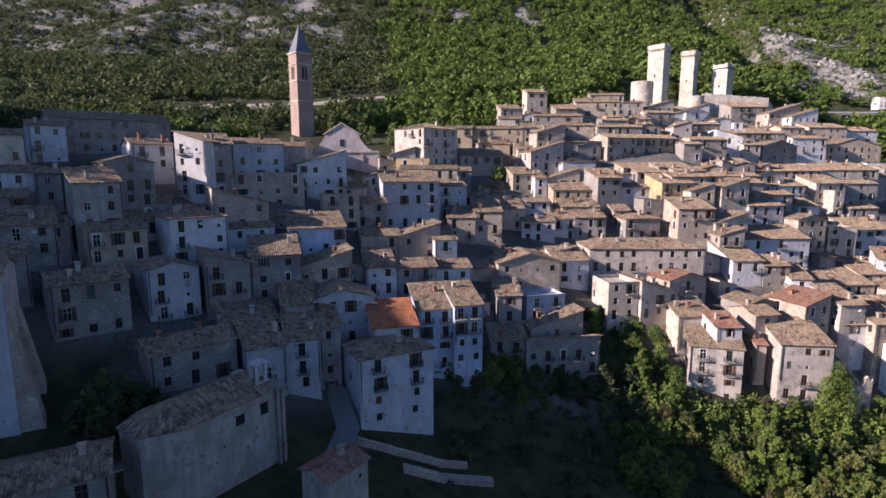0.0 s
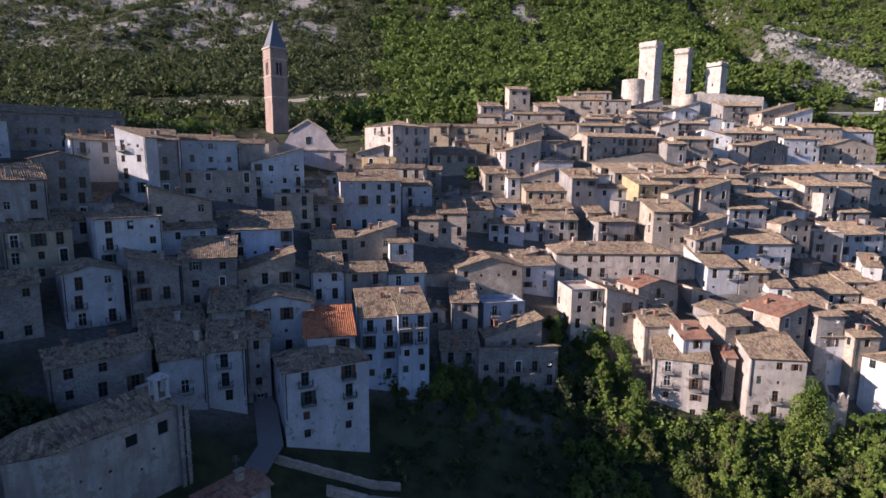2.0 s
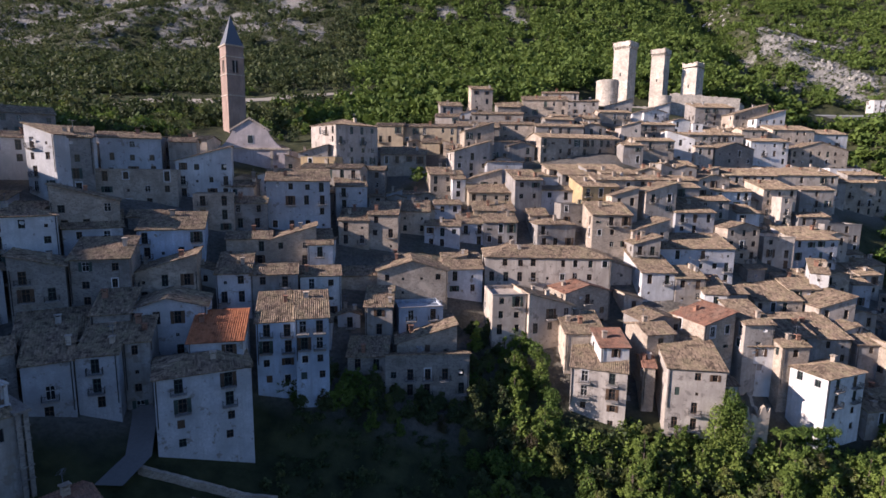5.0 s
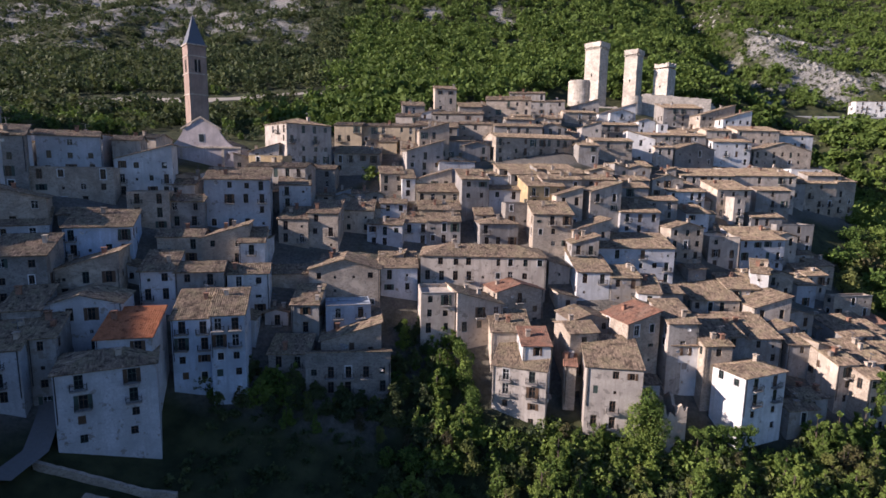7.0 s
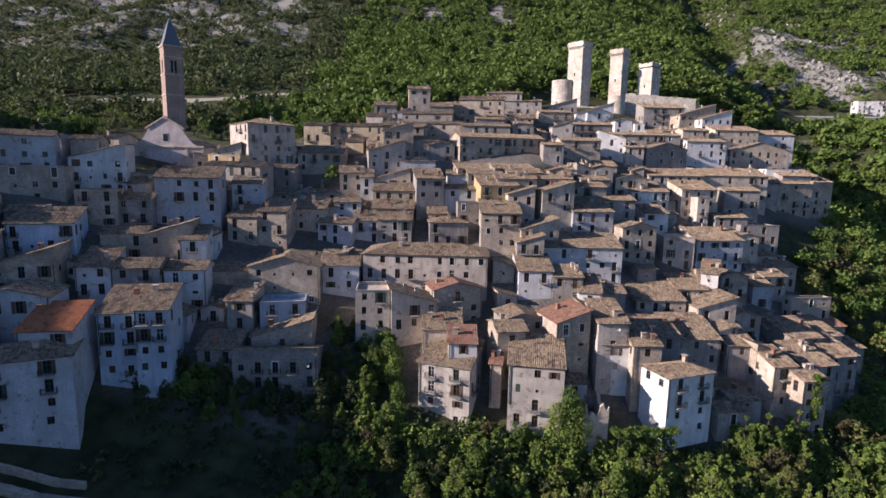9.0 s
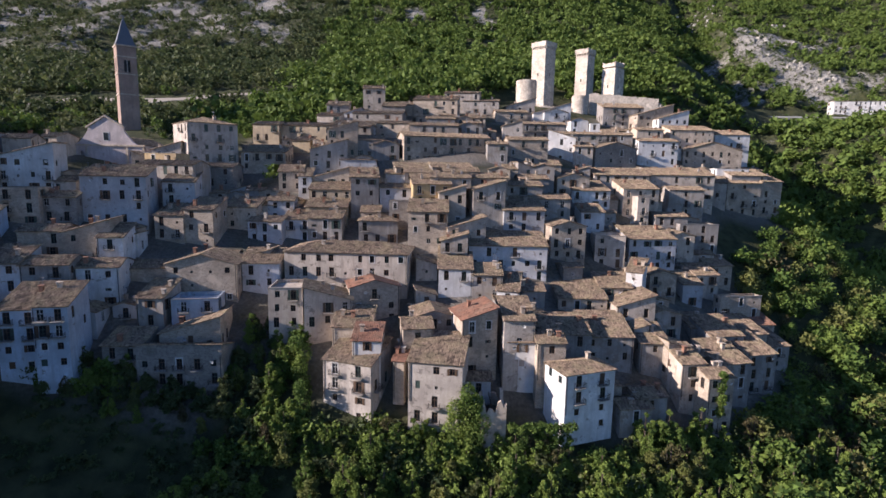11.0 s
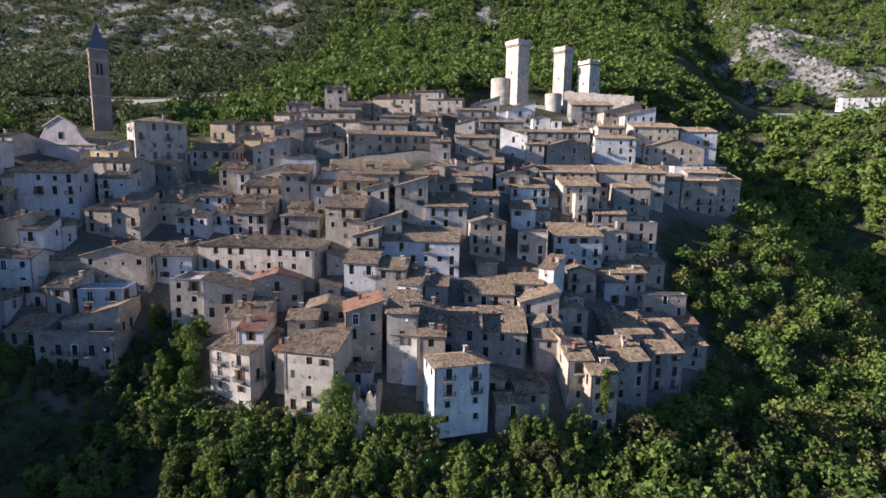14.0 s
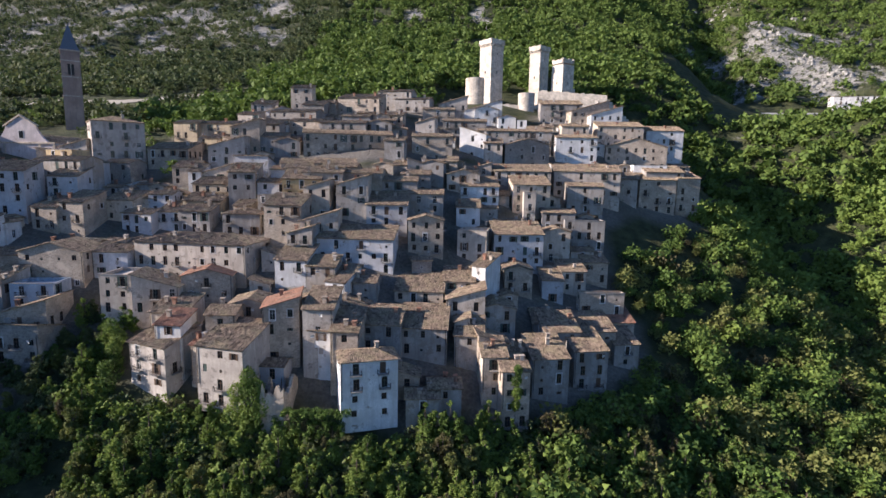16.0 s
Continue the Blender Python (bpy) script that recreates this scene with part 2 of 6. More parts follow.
def slope(s, o, u, v, poly, rng, pitch=0.34, length=0.75, thick=0.14):
    """A roof slope: a slab over the outline, and rows of curved tiles on it."""
    o, u, v = Vector(o), Vector(u).normalized(), Vector(v).normalized()
    n = u.cross(v)
    at = lambda x, y, k=0.0: o + u * x + v * y + n * k
    s.face(*[at(x, y) for x, y in poly])
    s.face(*[at(x, y, -thick) for x, y in reversed(poly)])
    for (x0, y0), (x1, y1) in zip(poly, poly[1:] + poly[:1]):
        s.face(at(x0, y0, -thick), at(x1, y1, -thick), at(x1, y1), at(x0, y0))
    lo, hi = min(p[0] for p in poly), max(p[0] for p in poly)
    rows = max(2, int((hi - lo) / pitch))
    step = (hi - lo) / rows
    for i in range(rows):
        x = lo + (i + 0.5) * step
        reach = clip_row(poly, x)
        if not reach or reach[1] - reach[0] < 0.2:
            continue
        y, top = reach
        y -= rng.uniform(0, 0.12)
        while y < top:
            y1 = min(top, y + length * rng.uniform(0.85, 1.15))
            k, j = 0.07 + rng.uniform(0, 0.06), rng.uniform(-0.04, 0.04)
            a, b, c = x - step * 0.42 + j, x + j, x + step * 0.42 + j
            n0 = len(s.v)
            s.v += [tuple(at(a, y, 0.01)), tuple(at(b, y, k)), tuple(at(c, y, 0.01)), tuple(at(a, y1, 0.005)), tuple(at(b, y1, k * 0.7)), tuple(at(c, y1, 0.005))]
            s.f += [(n0, n0 + 1, n0 + 4, n0 + 3), (n0 + 1, n0 + 2, n0 + 5, n0 + 4), (n0, n0 + 2, n0 + 1)]
            y = y1


# ---- parts that many houses share ----
def window_mesh():
    s = Shape()
    for b in ((-0.5, 0, -0.45, 1), (0.45, 0, 0.5, 1), (-0.45, 0, 0.45, 0.05), (-0.45, 0.95, 0.45, 1), (-0.028, 0.05, 0.028, 0.95), (-0.45, 0.62, -0.028, 0.65), (0.028, 0.62, 0.45, 0.65)):
        s.box(b[0], -0.04, b[1], b[2], 0.03, b[3])
    return s


def pane_mesh():
    s = Shape()
    s.box(-0.45, 0.0, 0.02, 0.45, 0.02, 0.98)
    return s


def shutter_mesh():
    """One louvred leaf: a folded face over a back board."""
    s = Shape()
    prof = [(0.02, 0.0), (-0.03, 0.0)]
    for i in range(9):
        prof += [(-0.03, 0.06 + i * 0.1), (0.0, 0.075 + i * 0.1)]
    prof += [(-0.03, 0.96), (-0.03, 1.0), (0.02, 1.0)]
    n = len(prof)
    s.v = [(-0.5, y, z) for y, z in prof] + [(0.5, y, z) for y, z in prof]
    s.f = [(i, (i + 1) % n, n + (i + 1) % n, n + i) for i in range(n)] + [tuple(range(n))[::-1], tuple(range(n, 2 * n))]
    return s


def surround_mesh():
    s = Shape()
    for b in ((-0.64, -0.04, -0.5, 1.0), (0.5, -0.04, 0.64, 1.0), (-0.64, 1.0, 0.64, 1.1), (-0.7, -0.1, 0.7, -0.04)):
        s.box(b[0], -0.05, b[1], b[2], 0.02, b[3])
    return s


def balcony_mesh():
    s = Shape()
    s.box(-0.5, -0.9, -0.14, 0.5, 0.0, 0.0)
    s.box(-0.38, -0.6, -0.34, -0.32, 0.0, -0.14)
    s.box(0.32, -0.6, -0.34, 0.38, 0.0, -0.14)
    return s


def railing_mesh():
    s = Shape()
    s.box(-0.5, -0.88, 0.92, 0.5, -0.84, 0.97)
    for x in (-0.5, 0.48):
        s.box(x, -0.84, 0.92, x + 0.02, 0.0, 0.97)
        for i in range(5):
            s.box(x, -0.84 + i * 0.17, 0.0, x + 0.015, -0.82 + i * 0.17, 0.92)
    for i in range(16):
        x = -0.5 + i * 0.0655
        s.box(x, -0.87, 0.0, x + 0.012, -0.85, 0.92)
    return s


def chimney_mesh():
    s = Shape()
    s.box(-0.4, -0.32, -1.8, 0.4, 0.32, 1.1)
    for x in (-0.4, 0.26):
        s.box(x, -0.32, 1.1, x + 0.14, 0.32, 1.35)
    s.box(-0.54, -0.46, 1.35, 0.54, 0.46, 1.47)
    return s


def dish_mesh():
    s = Shape()
    rings = [(0.06, -0.02), (0.25, -0.06), (0.4, -0.15)]
    for (r0, y0), (r1, y1) in zip(rings, rings[1:]):
        a, b = circle(r0, 12), circle(r1, 12)
        for i in range(12):
            j = (i + 1) % 12
            s.face((a[i][0], y0 - 0.3, a[i][1]), (a[j][0], y0 - 0.3, a[j][1]), (b[j][0], y1 - 0.3, b[j][1]), (b[i][0], y1 - 0.3, b[i][1]))
    s.box(-0.03, -0.33, -0.03, 0.03, 0.12, 0.03)
    return s


def antenna_mesh():
    """A mast with a boom and its cross rods."""
    s = Shape()
    s.box(-0.03, -0.03, -0.6, 0.03, 0.03, 2.6)
    s.box(-0.7, -0.025, 2.35, 0.7, 0.025, 2.4)
    for i in range(6):
        x = -0.66 + i * 0.26
        s.box(x, -0.45 + 0.03 * i, 2.36, x + 0.03, 0.45 - 0.03 * i, 2.39)
    return s


ANTENNA = antenna_mesh().mesh("antenna", LEAD)
DISH_MESH = dish_mesh().mesh("satellite_dish", DISH)
FRAMES = [window_mesh().mesh("window", m) for m in (WOOD, WOOD_GREEN, WHITE_FRAME)]
PANE = pane_mesh().mesh("pane", GLASS)
SHUTTERS = [shutter_mesh().mesh("shutter", m) for m in (WOOD, WOOD_GREEN)]
SURROUND = surround_mesh().mesh("surround", PLASTER_WHITE)
BALCONY = balcony_mesh().mesh("balcony", CONCRETE)
RAILING = railing_mesh().mesh("railing", IRON)
CHIMNEYS = [chimney_mesh().mesh("chimney", m) for m in (PLASTER_CREAM, STONE_WARM, TILE_RED)]


def put(name, mesh, parent, m, scale=(1, 1, 1)):
    ob = new(name, mesh)
    ob.parent = parent
    ob.matrix_basis = m @ Matrix.Diagonal((*scale, 1))
    return ob


def window(parent, m, w, h, rng, balcony=False):
    """A casement in its opening; m: the middle of the sill on the wall face, y pointing in."""
    f = put("window", rng.choices(FRAMES, (6, 2, 1))[0], parent, m @ Matrix.Translation((0, 0.14, 0)), (w, 1, h))
    put("pane", PANE, f, Matrix.Translation((0, 0.03, 0)))
    k = rng.random()
    if k < 0.13:
        mesh = rng.choice(SHUTTERS)
        for side in (-1, 1):
            put("shutter", mesh, f, Matrix.Translation((side * 0.76, -0.18, 0)), (0.5, 1, 1))
    elif k < 0.17:
        mesh = rng.choice(SHUTTERS)
        for side in (-1, 1):
            put("shutter", mesh, f, Matrix.Translation((side * 0.25, -0.06, 0)), (0.5, 1, 1))
    elif k < 0.26:
        put("surround", SURROUND, f, Matrix.Translation((0, -0.14, 0)))
    if balcony:
        b = put("balcony", BALCONY, parent, m, (w + 1.0, 1, 1))
        tagged(put("railing", RAILING, b, Matrix.Identity(4)), kind="stuff")


def openings(width, height, ground, rng, density=1.0, bays=0):
    """Window places on a wall: (x0, z0, x1, z1, balcony) by storeys from the eaves down."""
    out = []
    cols = bays or max(1, int(width / rng.uniform(2.7, 3.6)))
    storeys = int((height - ground) / 2.9)
    gap = width / cols
    if width < 2.2:
        return out
    for k in range(max(1, storeys)):
        z = height - 2.65 - 2.95 * k
        if z < ground + 0.4:
            break
        tall = rng.random() < 0.72
        for i in range(cols):
            if rng.random() > 0.8 * density:
                continue
            w, h = (1.1, 2.2) if tall and rng.random() < 0.75 else (rng.uniform(0.85, 1.15), rng.uniform(1.25, 1.7))
            if bays:
                w, h = (1.15, 2.2) if k < 2 else (1.0, 1.3)
            elif rng.random() < 0.12:
                w, h = 0.55, 0.6
            x = (i + 0.5) * gap + rng.uniform(-0.25, 0.25)
            zz = z + (0 if h > 1.8 else 0.6) + rng.uniform(-0.08, 0.08)
            if x - w / 2 < 0.3 or x + w / 2 > width - 0.3:
                continue
            out.append((x - w / 2, zz, x + w / 2, zz + h, h > 1.8 and (bays > 0 or rng.random() < 0.45)))
    return out


STOREYS = ("low", "one-storey", "two-storey", "three-storey", "four-storey", "five-storey", "five-storey", "tall", "tall")
WALL_WORDS = {"white_plaster": "white plastered", "pale_plaster": "pale weathered", "blue_plaster": "faded light-blue", "cream_plaster": "stained cream", "grey_plaster": "grey rendered",
              "ochre_plaster": "faded ochre", "rose_plaster": "pale rose", "pink_plaster": "pink plastered", "warm_rubble": "beige rubble stone", "dark_rubble": "dark rubble stone", "castle_stone": "pale stone"}
TILE_WORDS = {"old_tiles": "lichened brown tile", "red_tiles": "reddish tile", "orange_tiles": "bright orange tile"}
ROOF_WORDS = {"G": "gable roof", "F": "front gable roof", "H": "hipped roof", "S": "lean-to roof", "B": "lean-to roof", "L": "lean-to roof", "R": "lean-to roof", "T": "terrace"}


def roof_shape(s, kind, w, d, h, rng, over=0.35, tan=0.29):
    """Slopes over a footprint w wide and d deep whose eaves lie at h. The front is at y = 0."""
    a, o = math.atan(tan), over
    c, sn = math.cos(a), math.sin(a)
    x0, x1, y0, y1 = -w / 2 - o, w / 2 + o, -o, d + o
    W, D, zo = w + 2 * o, d + 2 * o, h - tan * o + 0.12
    if kind == "S":
        slope(s, (x0, y0, zo), (1, 0, 0), (0, c, sn), [(0, 0), (W, 0), (W, D / c), (0, D / c)], rng)
    elif kind == "B":
        slope(s, (x1, y1, zo), (-1, 0, 0), (0, -c, sn), [(0, 0), (W, 0), (W, D / c), (0, D / c)], rng)
    elif kind == "L":
        slope(s, (x0, y1, zo), (0, -1, 0), (c, 0, sn), [(0, 0), (D, 0), (D, W / c), (0, W / c)], rng)
    elif kind == "R":
        slope(s, (x1, y0, zo), (0, 1, 0), (-c, 0, sn), [(0, 0), (D, 0), (D, W / c), (0, W / c)], rng)
    elif kind == "G":
        k = D / 2 / c
        slope(s, (x0, y0, zo), (1, 0, 0), (0, c, sn), [(0, 0), (W, 0), (W, k), (0, k)], rng)
        slope(s, (x1, y1, zo), (-1, 0, 0), (0, -c, sn), [(0, 0), (W, 0), (W, k), (0, k)], rng)
    elif kind == "F":
        k = W / 2 / c
        slope(s, (x0, y1, zo), (0, -1, 0), (c, 0, sn), [(0, 0), (D, 0), (D, k), (0, k)], rng)
        slope(s, (x1, y0, zo), (0, 1, 0), (-c, 0, sn), [(0, 0), (D, 0), (D, k), (0, k)], rng)
    elif kind == "H":
        m = min(W, D) / 2
        k = m / c
        for o3, u, v, n in (((x0, y0, zo), (1, 0, 0), (0, c, sn), W), ((x1, y1, zo), (-1, 0, 0), (0, -c, sn), W),
                            ((x0, y1, zo), (0, -1, 0), (c, 0, sn), D), ((x1, y0, zo), (0, 1, 0), (-c, 0, sn), D)):
            slope(s, o3, u, v, [(0, 0), (n, 0), (n - m, k), (m, k)] if n - 2 * m > 0.01 else [(0, 0), (n, 0), (m, k)], rng)


def wall_tops(s, kind, w, d, h, tan=0.29):
    """Gables and raised walls under the roof."""
    L, R = -w / 2, w / 2
    if kind == "G":
        z = h + tan * d / 2
        s.face((L, d, h), (L, 0, h), (L, d / 2, z))
        s.face((R, 0, h), (R, d, h), (R, d / 2, z))
    elif kind == "F":
        z = h + tan * w / 2
        s.face((L, 0, h), (R, 0, h), (0, 0, z))
        s.face((R, d, h), (L, d, h), (0, d, z))
    elif kind in "SB":
        z, a, b = h + tan * d, (0, d)[kind == "B"], (d, 0)[kind == "B"]
        s.face((L, b, h), (R, b, h), (R, b, z), (L, b, z))
        s.face((L, a, h), (L, b, h), (L, b, z))
        s.face((R, a, h), (R, b, h), (R, b, z))
    elif kind in "LR":
        z, a, b = h + tan * w, (L, R)[kind == "R"], (R, L)[kind == "R"]
        s.face((b, 0, h), (b, d, h), (b, d, z), (b, 0, z))
        s.face((a, 0, h), (b, 0, h), (b, 0, z))
        s.face((a, d, h), (b, d, h), (b, d, z))
    elif kind == "T":
        s.face((L, 0, h - 0.8), (R, 0, h - 0.8), (R, d, h - 0.8), (L, d, h - 0.8))


HOUSE_SPOTS = []


def house(x, y, z, w, d, h, yaw, kind, wall, tile, seed, seen=0.55, tan=0.29, density=1.0, bays=0):
    """A house whose front stands on (x, y), its eaves at z and its walls h high; d deep."""
    rng = random.Random(seed + 11)
    HOUSE_SPOTS.append((x - 0.5 * d * math.sin(radians(yaw)), y + 0.5 * d * math.cos(radians(yaw)), 0.5 * max(w, d)))
    shown = max(3.0, h * seen)
    word = STOREYS[min(8, max(1, round(shown / 2.9)))]
    over = "flat terrace" if kind == "T" else TILE_WORDS[tile.name] + " " + ROOF_WORDS[kind]
    ob = thing("house", pose(x, y, z - h, 0, 0, yaw), f"{word} {WALL_WORDS[wall.name]} house with {over}", "house", "village houses")
    s = Shape()
    ground = max(0.3, h - max(3.4, min(h - 0.3, 12.5)))
    front = openings(w, h, ground, rng, density, bays)
    sides = [openings(d, h, max(ground, h - 6.5), rng, 0.4 * density) for _ in (0, 1)]
    facade(s, (-w / 2, 0, 0), (1, 0, 0), w, h, [q[:4] for q in front])
    facade(s, (w / 2, 0, 0), (0, 1, 0), d, h, [q[:4] for q in sides[1]])
    facade(s, (-w / 2, d, 0), (0, -1, 0), d, h, [q[:4] for q in sides[0]])
    facade(s, (w / 2, d, 0), (-1, 0, 0), w, h, [])
    wall_tops(s, kind, w, d, h, tan)
    if kind == "T":
        for b in ((-w / 2, 0, w / 2, 0.25), (-w / 2, d - 0.25, w / 2, d), (-w / 2, 0.25, -w / 2 + 0.25, d - 0.25), (w / 2 - 0.25, 0.25, w / 2, d - 0.25)):
            s.face((b[0], b[1], h), (b[2], b[1], h), (b[2], b[3], h), (b[0], b[3], h))
    part("wall", s, wall, ob)
    if kind != "T":
        r = Shape()
        roof_shape(r, kind, w, d, h, rng, tan=tan)
        part("roof", r, tile, ob)
    else:
        r = Shape()
        r.box(-w / 2 - 0.12, -0.12, h + 0.004, w / 2 + 0.12, 0.2, h + 0.12)
        part("coping", r, CONCRETE, ob)
    for x0, z0, x1, z1, bal in front:
        window(ob, pose((x0 + x1) / 2 - w / 2, 0, z0), x1 - x0, z1 - z0, rng, bal)
    for x0, z0, x1, z1, bal in sides[1]:
        window(ob, pose(w / 2, (x0 + x1) / 2, z0, 0, 0, 90), x1 - x0, z1 - z0, rng, bal and rng.random() < 0.3)
    for x0, z0, x1, z1, bal in sides[0]:
        window(ob, pose(-w / 2, d - (x0 + x1) / 2, z0, 0, 0, -90), x1 - x0, z1 - z0, rng, bal and rng.random() < 0.3)
    if y < 140 and rng.random() < 0.22:
        put("satellite_dish", DISH_MESH, ob, pose(rng.uniform(-0.4, 0.4) * w, -0.1, h - 0.9, 25, 0, rng.uniform(-30, 30)))
    if kind != "T":
        if y < 132 and h > 7:
            g = Shape()
            edge = rng.choice((-1, 1)) * (w / 2 - 0.25)
            g.ring([(edge + a, b - 0.12) for a, b in circle(0.07, 6)], h - 7.5, h - 0.1)
            part("downpipe", g, IRON, ob)
        for _ in range(rng.choice((0, 1, 1, 2))):
            cx, cy = rng.uniform(-0.4, 0.4) * w, rng.uniform(0.2, 0.8) * d
            top = {"S": cy, "B": d - cy, "L": cx + w / 2, "R": w / 2 - cx, "G": min(cy, d - cy), "F": w / 2 - abs(cx), "H": min(cy, d - cy, w / 2 - abs(cx))}[kind]
            put("chimney", rng.choice(CHIMNEYS), ob, pose(cx, cy, h + tan * top, 0, 0, rng.choice((0, 90))), (1, 1, rng.uniform(0.7, 1.1)))
            if y < 185 and rng.random() < 0.3:
                put("antenna", ANTENNA, ob, pose(cx, cy + 0.6, h + tan * top + 0.2, 0, 0, rng.uniform(0, 180)))
    return ob

HEIGHTS = [
    [47, 39, 32, 24, 10, 1, -8, -11, -14, -16, -18],
    [53, 52, 46, 32, 13, 3, 0, -3, -9, -14, -14],
    [63, 62, 59, 49, 34, 24, 24, 15, -1, -12, -11],
    [73, 69, 65, 58, 46, 41, 44, 31, 15, 1, -6],
    [76, 72, 69, 64, 58, 58, 60, 47, 32, 19, -2],
    [80, 76, 72, 70, 71, 74, 71, 61, 52, 38, 6],
    [83, 80, 77, 78, 80, 84, 82, 75, 73, 54, 16],
    [85, 84, 83, 83, 85, 87, 88, 87, 80, 60, 36],
    [87, 87, 87, 88, 88, 90, 93, 95, 86, 73, 64],
]
# ---- the ground: one sheet from the valley over the spur to the mountain ----
def smooth(a, b, x):
    k = min(1.0, max(0.0, (x - a) / (b - a)))
    return k * k * (3 - 2 * k)


def spur(x, y):
    """Height of the spur that carries the village, over a lattice from x = -160 and y = 60."""
    fx, fy = min(9.999, max(0.0, (x + 160) / 40)), min(7.999, max(0.0, (y - 60) / 30))
    i, j = int(fx), int(fy)
    a, b = fx - i, fy - j
    return (HEIGHTS[j][i] * (1 - a) + HEIGHTS[j][i + 1] * a) * (1 - b) + (HEIGHTS[j + 1][i] * (1 - a) + HEIGHTS[j + 1][i + 1] * a) * b


def mountain(x, y):
    west = 80 + 0.31 * max(0.0, y - 235) + 0.19 * max(0.0, y - 450) + 0.0004 * max(0.0, y - 560) ** 2
    foot = 285 + 125 * smooth(150, 360, x)
    rise = max(0.0, y - foot)
    east = 86 + (0.42 + 0.09 * smooth(150, 400, x)) * rise + 0.0003 * max(0.0, rise - 250) ** 2
    k = smooth(140, 260, x)
    gully = 24 * math.exp(-((x - 316 - 0.243 * (y - 585)) / 24) ** 2) * smooth(380, 520, y)
    return west * (1 - k) + east * k - gully


def height(x, y):
    z = spur(x, y)
    if y < 60:
        z = z + (-16 - z) * smooth(60, 0, y)
    if x > 240:
        z += 0.42 * (x - 240) * smooth(100, 330, y)
    start = 238 + 62 * smooth(60, 95, x)
    back = smooth(start, start + 40, y)
    z = z * (1 - back) + mountain(x, y) * back
    if x > 240:
        z = min(z, max(mountain(x, y), 100))
    # western shoulder that keeps the low sun off the lower village
    ys = y - 22
    crest = 102 + 0.28 * max(0.0, min(ys, 150) - 62) - 0.22 * max(0.0, 20 - max(ys, -30))
    side = math.exp(-((x + 178 + 0.8 * max(0.0, y - 130)) / 42) ** 2) * (1 - smooth(130, 178, ys)) * smooth(-190, -40, y)
    z = z * (1 - side) + max(z, crest) * side
    if x < -178:
        z = max(z, (crest - 8) * (1 - smooth(178, 420, -x)) * (1 - smooth(130, 178, y)))
    rough = noise.fractal(Vector((x, y, 0)) * 0.012, 0.9, 2.2, 5)
    z += rough * (1.0 + 9 * smooth(300, 480, y) + 2 * smooth(180, 260, x))
    return z


SCREE = ((-26, 592, 15, 16), (22, 584, 13, 22), (84, 600, 9, 30), (95, 560, 7, 22), (-98, 478, 9, 30), (-112, 440, 12, 10), (-265, 600, 16, 20), (-185, 560, 10, 18), (-150, 640, 12, 24),
         (385, 800, 34, 26), (377, 757, 20, 20), (390, 665, 26, 16), (440, 705, 26, 14), (378, 618, 20, 14), (418, 638, 24, 14), (374, 582, 16, 14), (384, 548, 16, 12), (394, 525, 16, 12), (362, 484, 10, 12), (312, 484, 10, 8), (357, 534, 8, 8))


def rock(x, y):
    """How bare the slope is: 0 wooded, 1 scree and crag."""
    v = 0.3 * noise.fractal(Vector((x + 40, y * 0.8, 3)) * 0.03, 0.7, 2.1, 5)
    v += 0.4 * smooth(-40, -160, x) * smooth(400, 520, y) + 0.32 * smooth(240, 320, x) * smooth(420, 520, y)
    for sx, sy, a, b in SCREE:
        v += (0.48 if sx < 250 else 0.3) * math.exp(-((x - sx) / a) ** 2 - ((y - sy) / b) ** 2)
    return v * smooth(262, 300, y) * (1 - 0.75 * smooth(620, 740, y))


def axis(lo, hi, step, reach):
    c = [lo + step * i for i in range(int((hi - lo) / step) + 1)]
    low, high, k = [], [], step
    while c[0] - sum(low) > -reach:
        k *= 1.5
        low.append(k)
    k = step
    while c[-1] + sum(high) < reach:
        k *= 1.5
        high.append(k)
    out = []
    v = c[0]
    for q in low:
        v -= q
        out.insert(0, v)
    v = c[-1]
    tail = []
    for q in high:
        v += q
        tail.append(v)
    return out + c + tail


GX, GY = axis(-330, 560, 5.0, 3000), axis(30, 930, 5.0, 3000)
gs = Shape()
gs.v = [(x, y, height(x, y)) for y in GY for x in GX]
NX = len(GX)
gs.f = [(j * NX + i, j * NX + i + 1, (j + 1) * NX + i + 1, (j + 1) * NX + i) for j in range(len(GY) - 1) for i in range(NX - 1)]
ground = new("ground", gs.mesh("ground", GROUND))
tagged(ground, "grassy hillside and rocky mountain slope with scree", "hillside", kind="structure")
attr = ground.data.attributes.new("rock", "FLOAT", "POINT")
attr.data.foreach_set("value", [rock(x, y) for x, y, z in gs.v])
ground.data.polygons.foreach_set("use_smooth", [True] * len(gs.f))


# the lane that climbs past the chapel
lane = Shape()
LANE = ((-15.5, 73.0), (-15.0, 79.0), (-18.0, 86.0), (-24.0, 92.0))
for i in range(3 * 8):
    ends = []
    for k in (i / 8, (i + 1) / 8):
        n, f = min(2, int(k)), k - min(2, int(k))
        px, py = (LANE[n][a] + (LANE[n + 1][a] - LANE[n][a]) * f for a in (0, 1))
        zz = max(height(px - 1.8, py), height(px + 1.8, py)) + 0.12
        ends.append(((px - 1.9, py, zz), (px + 1.9, py, zz)))
    lane.face(ends[0][0], ends[0][1], ends[1][1], ends[1][0])
road = new("road", lane.mesh("road", PAVING))
tagged(road, "narrow pale paved lane climbing past the chapel", "lane", kind="structure")

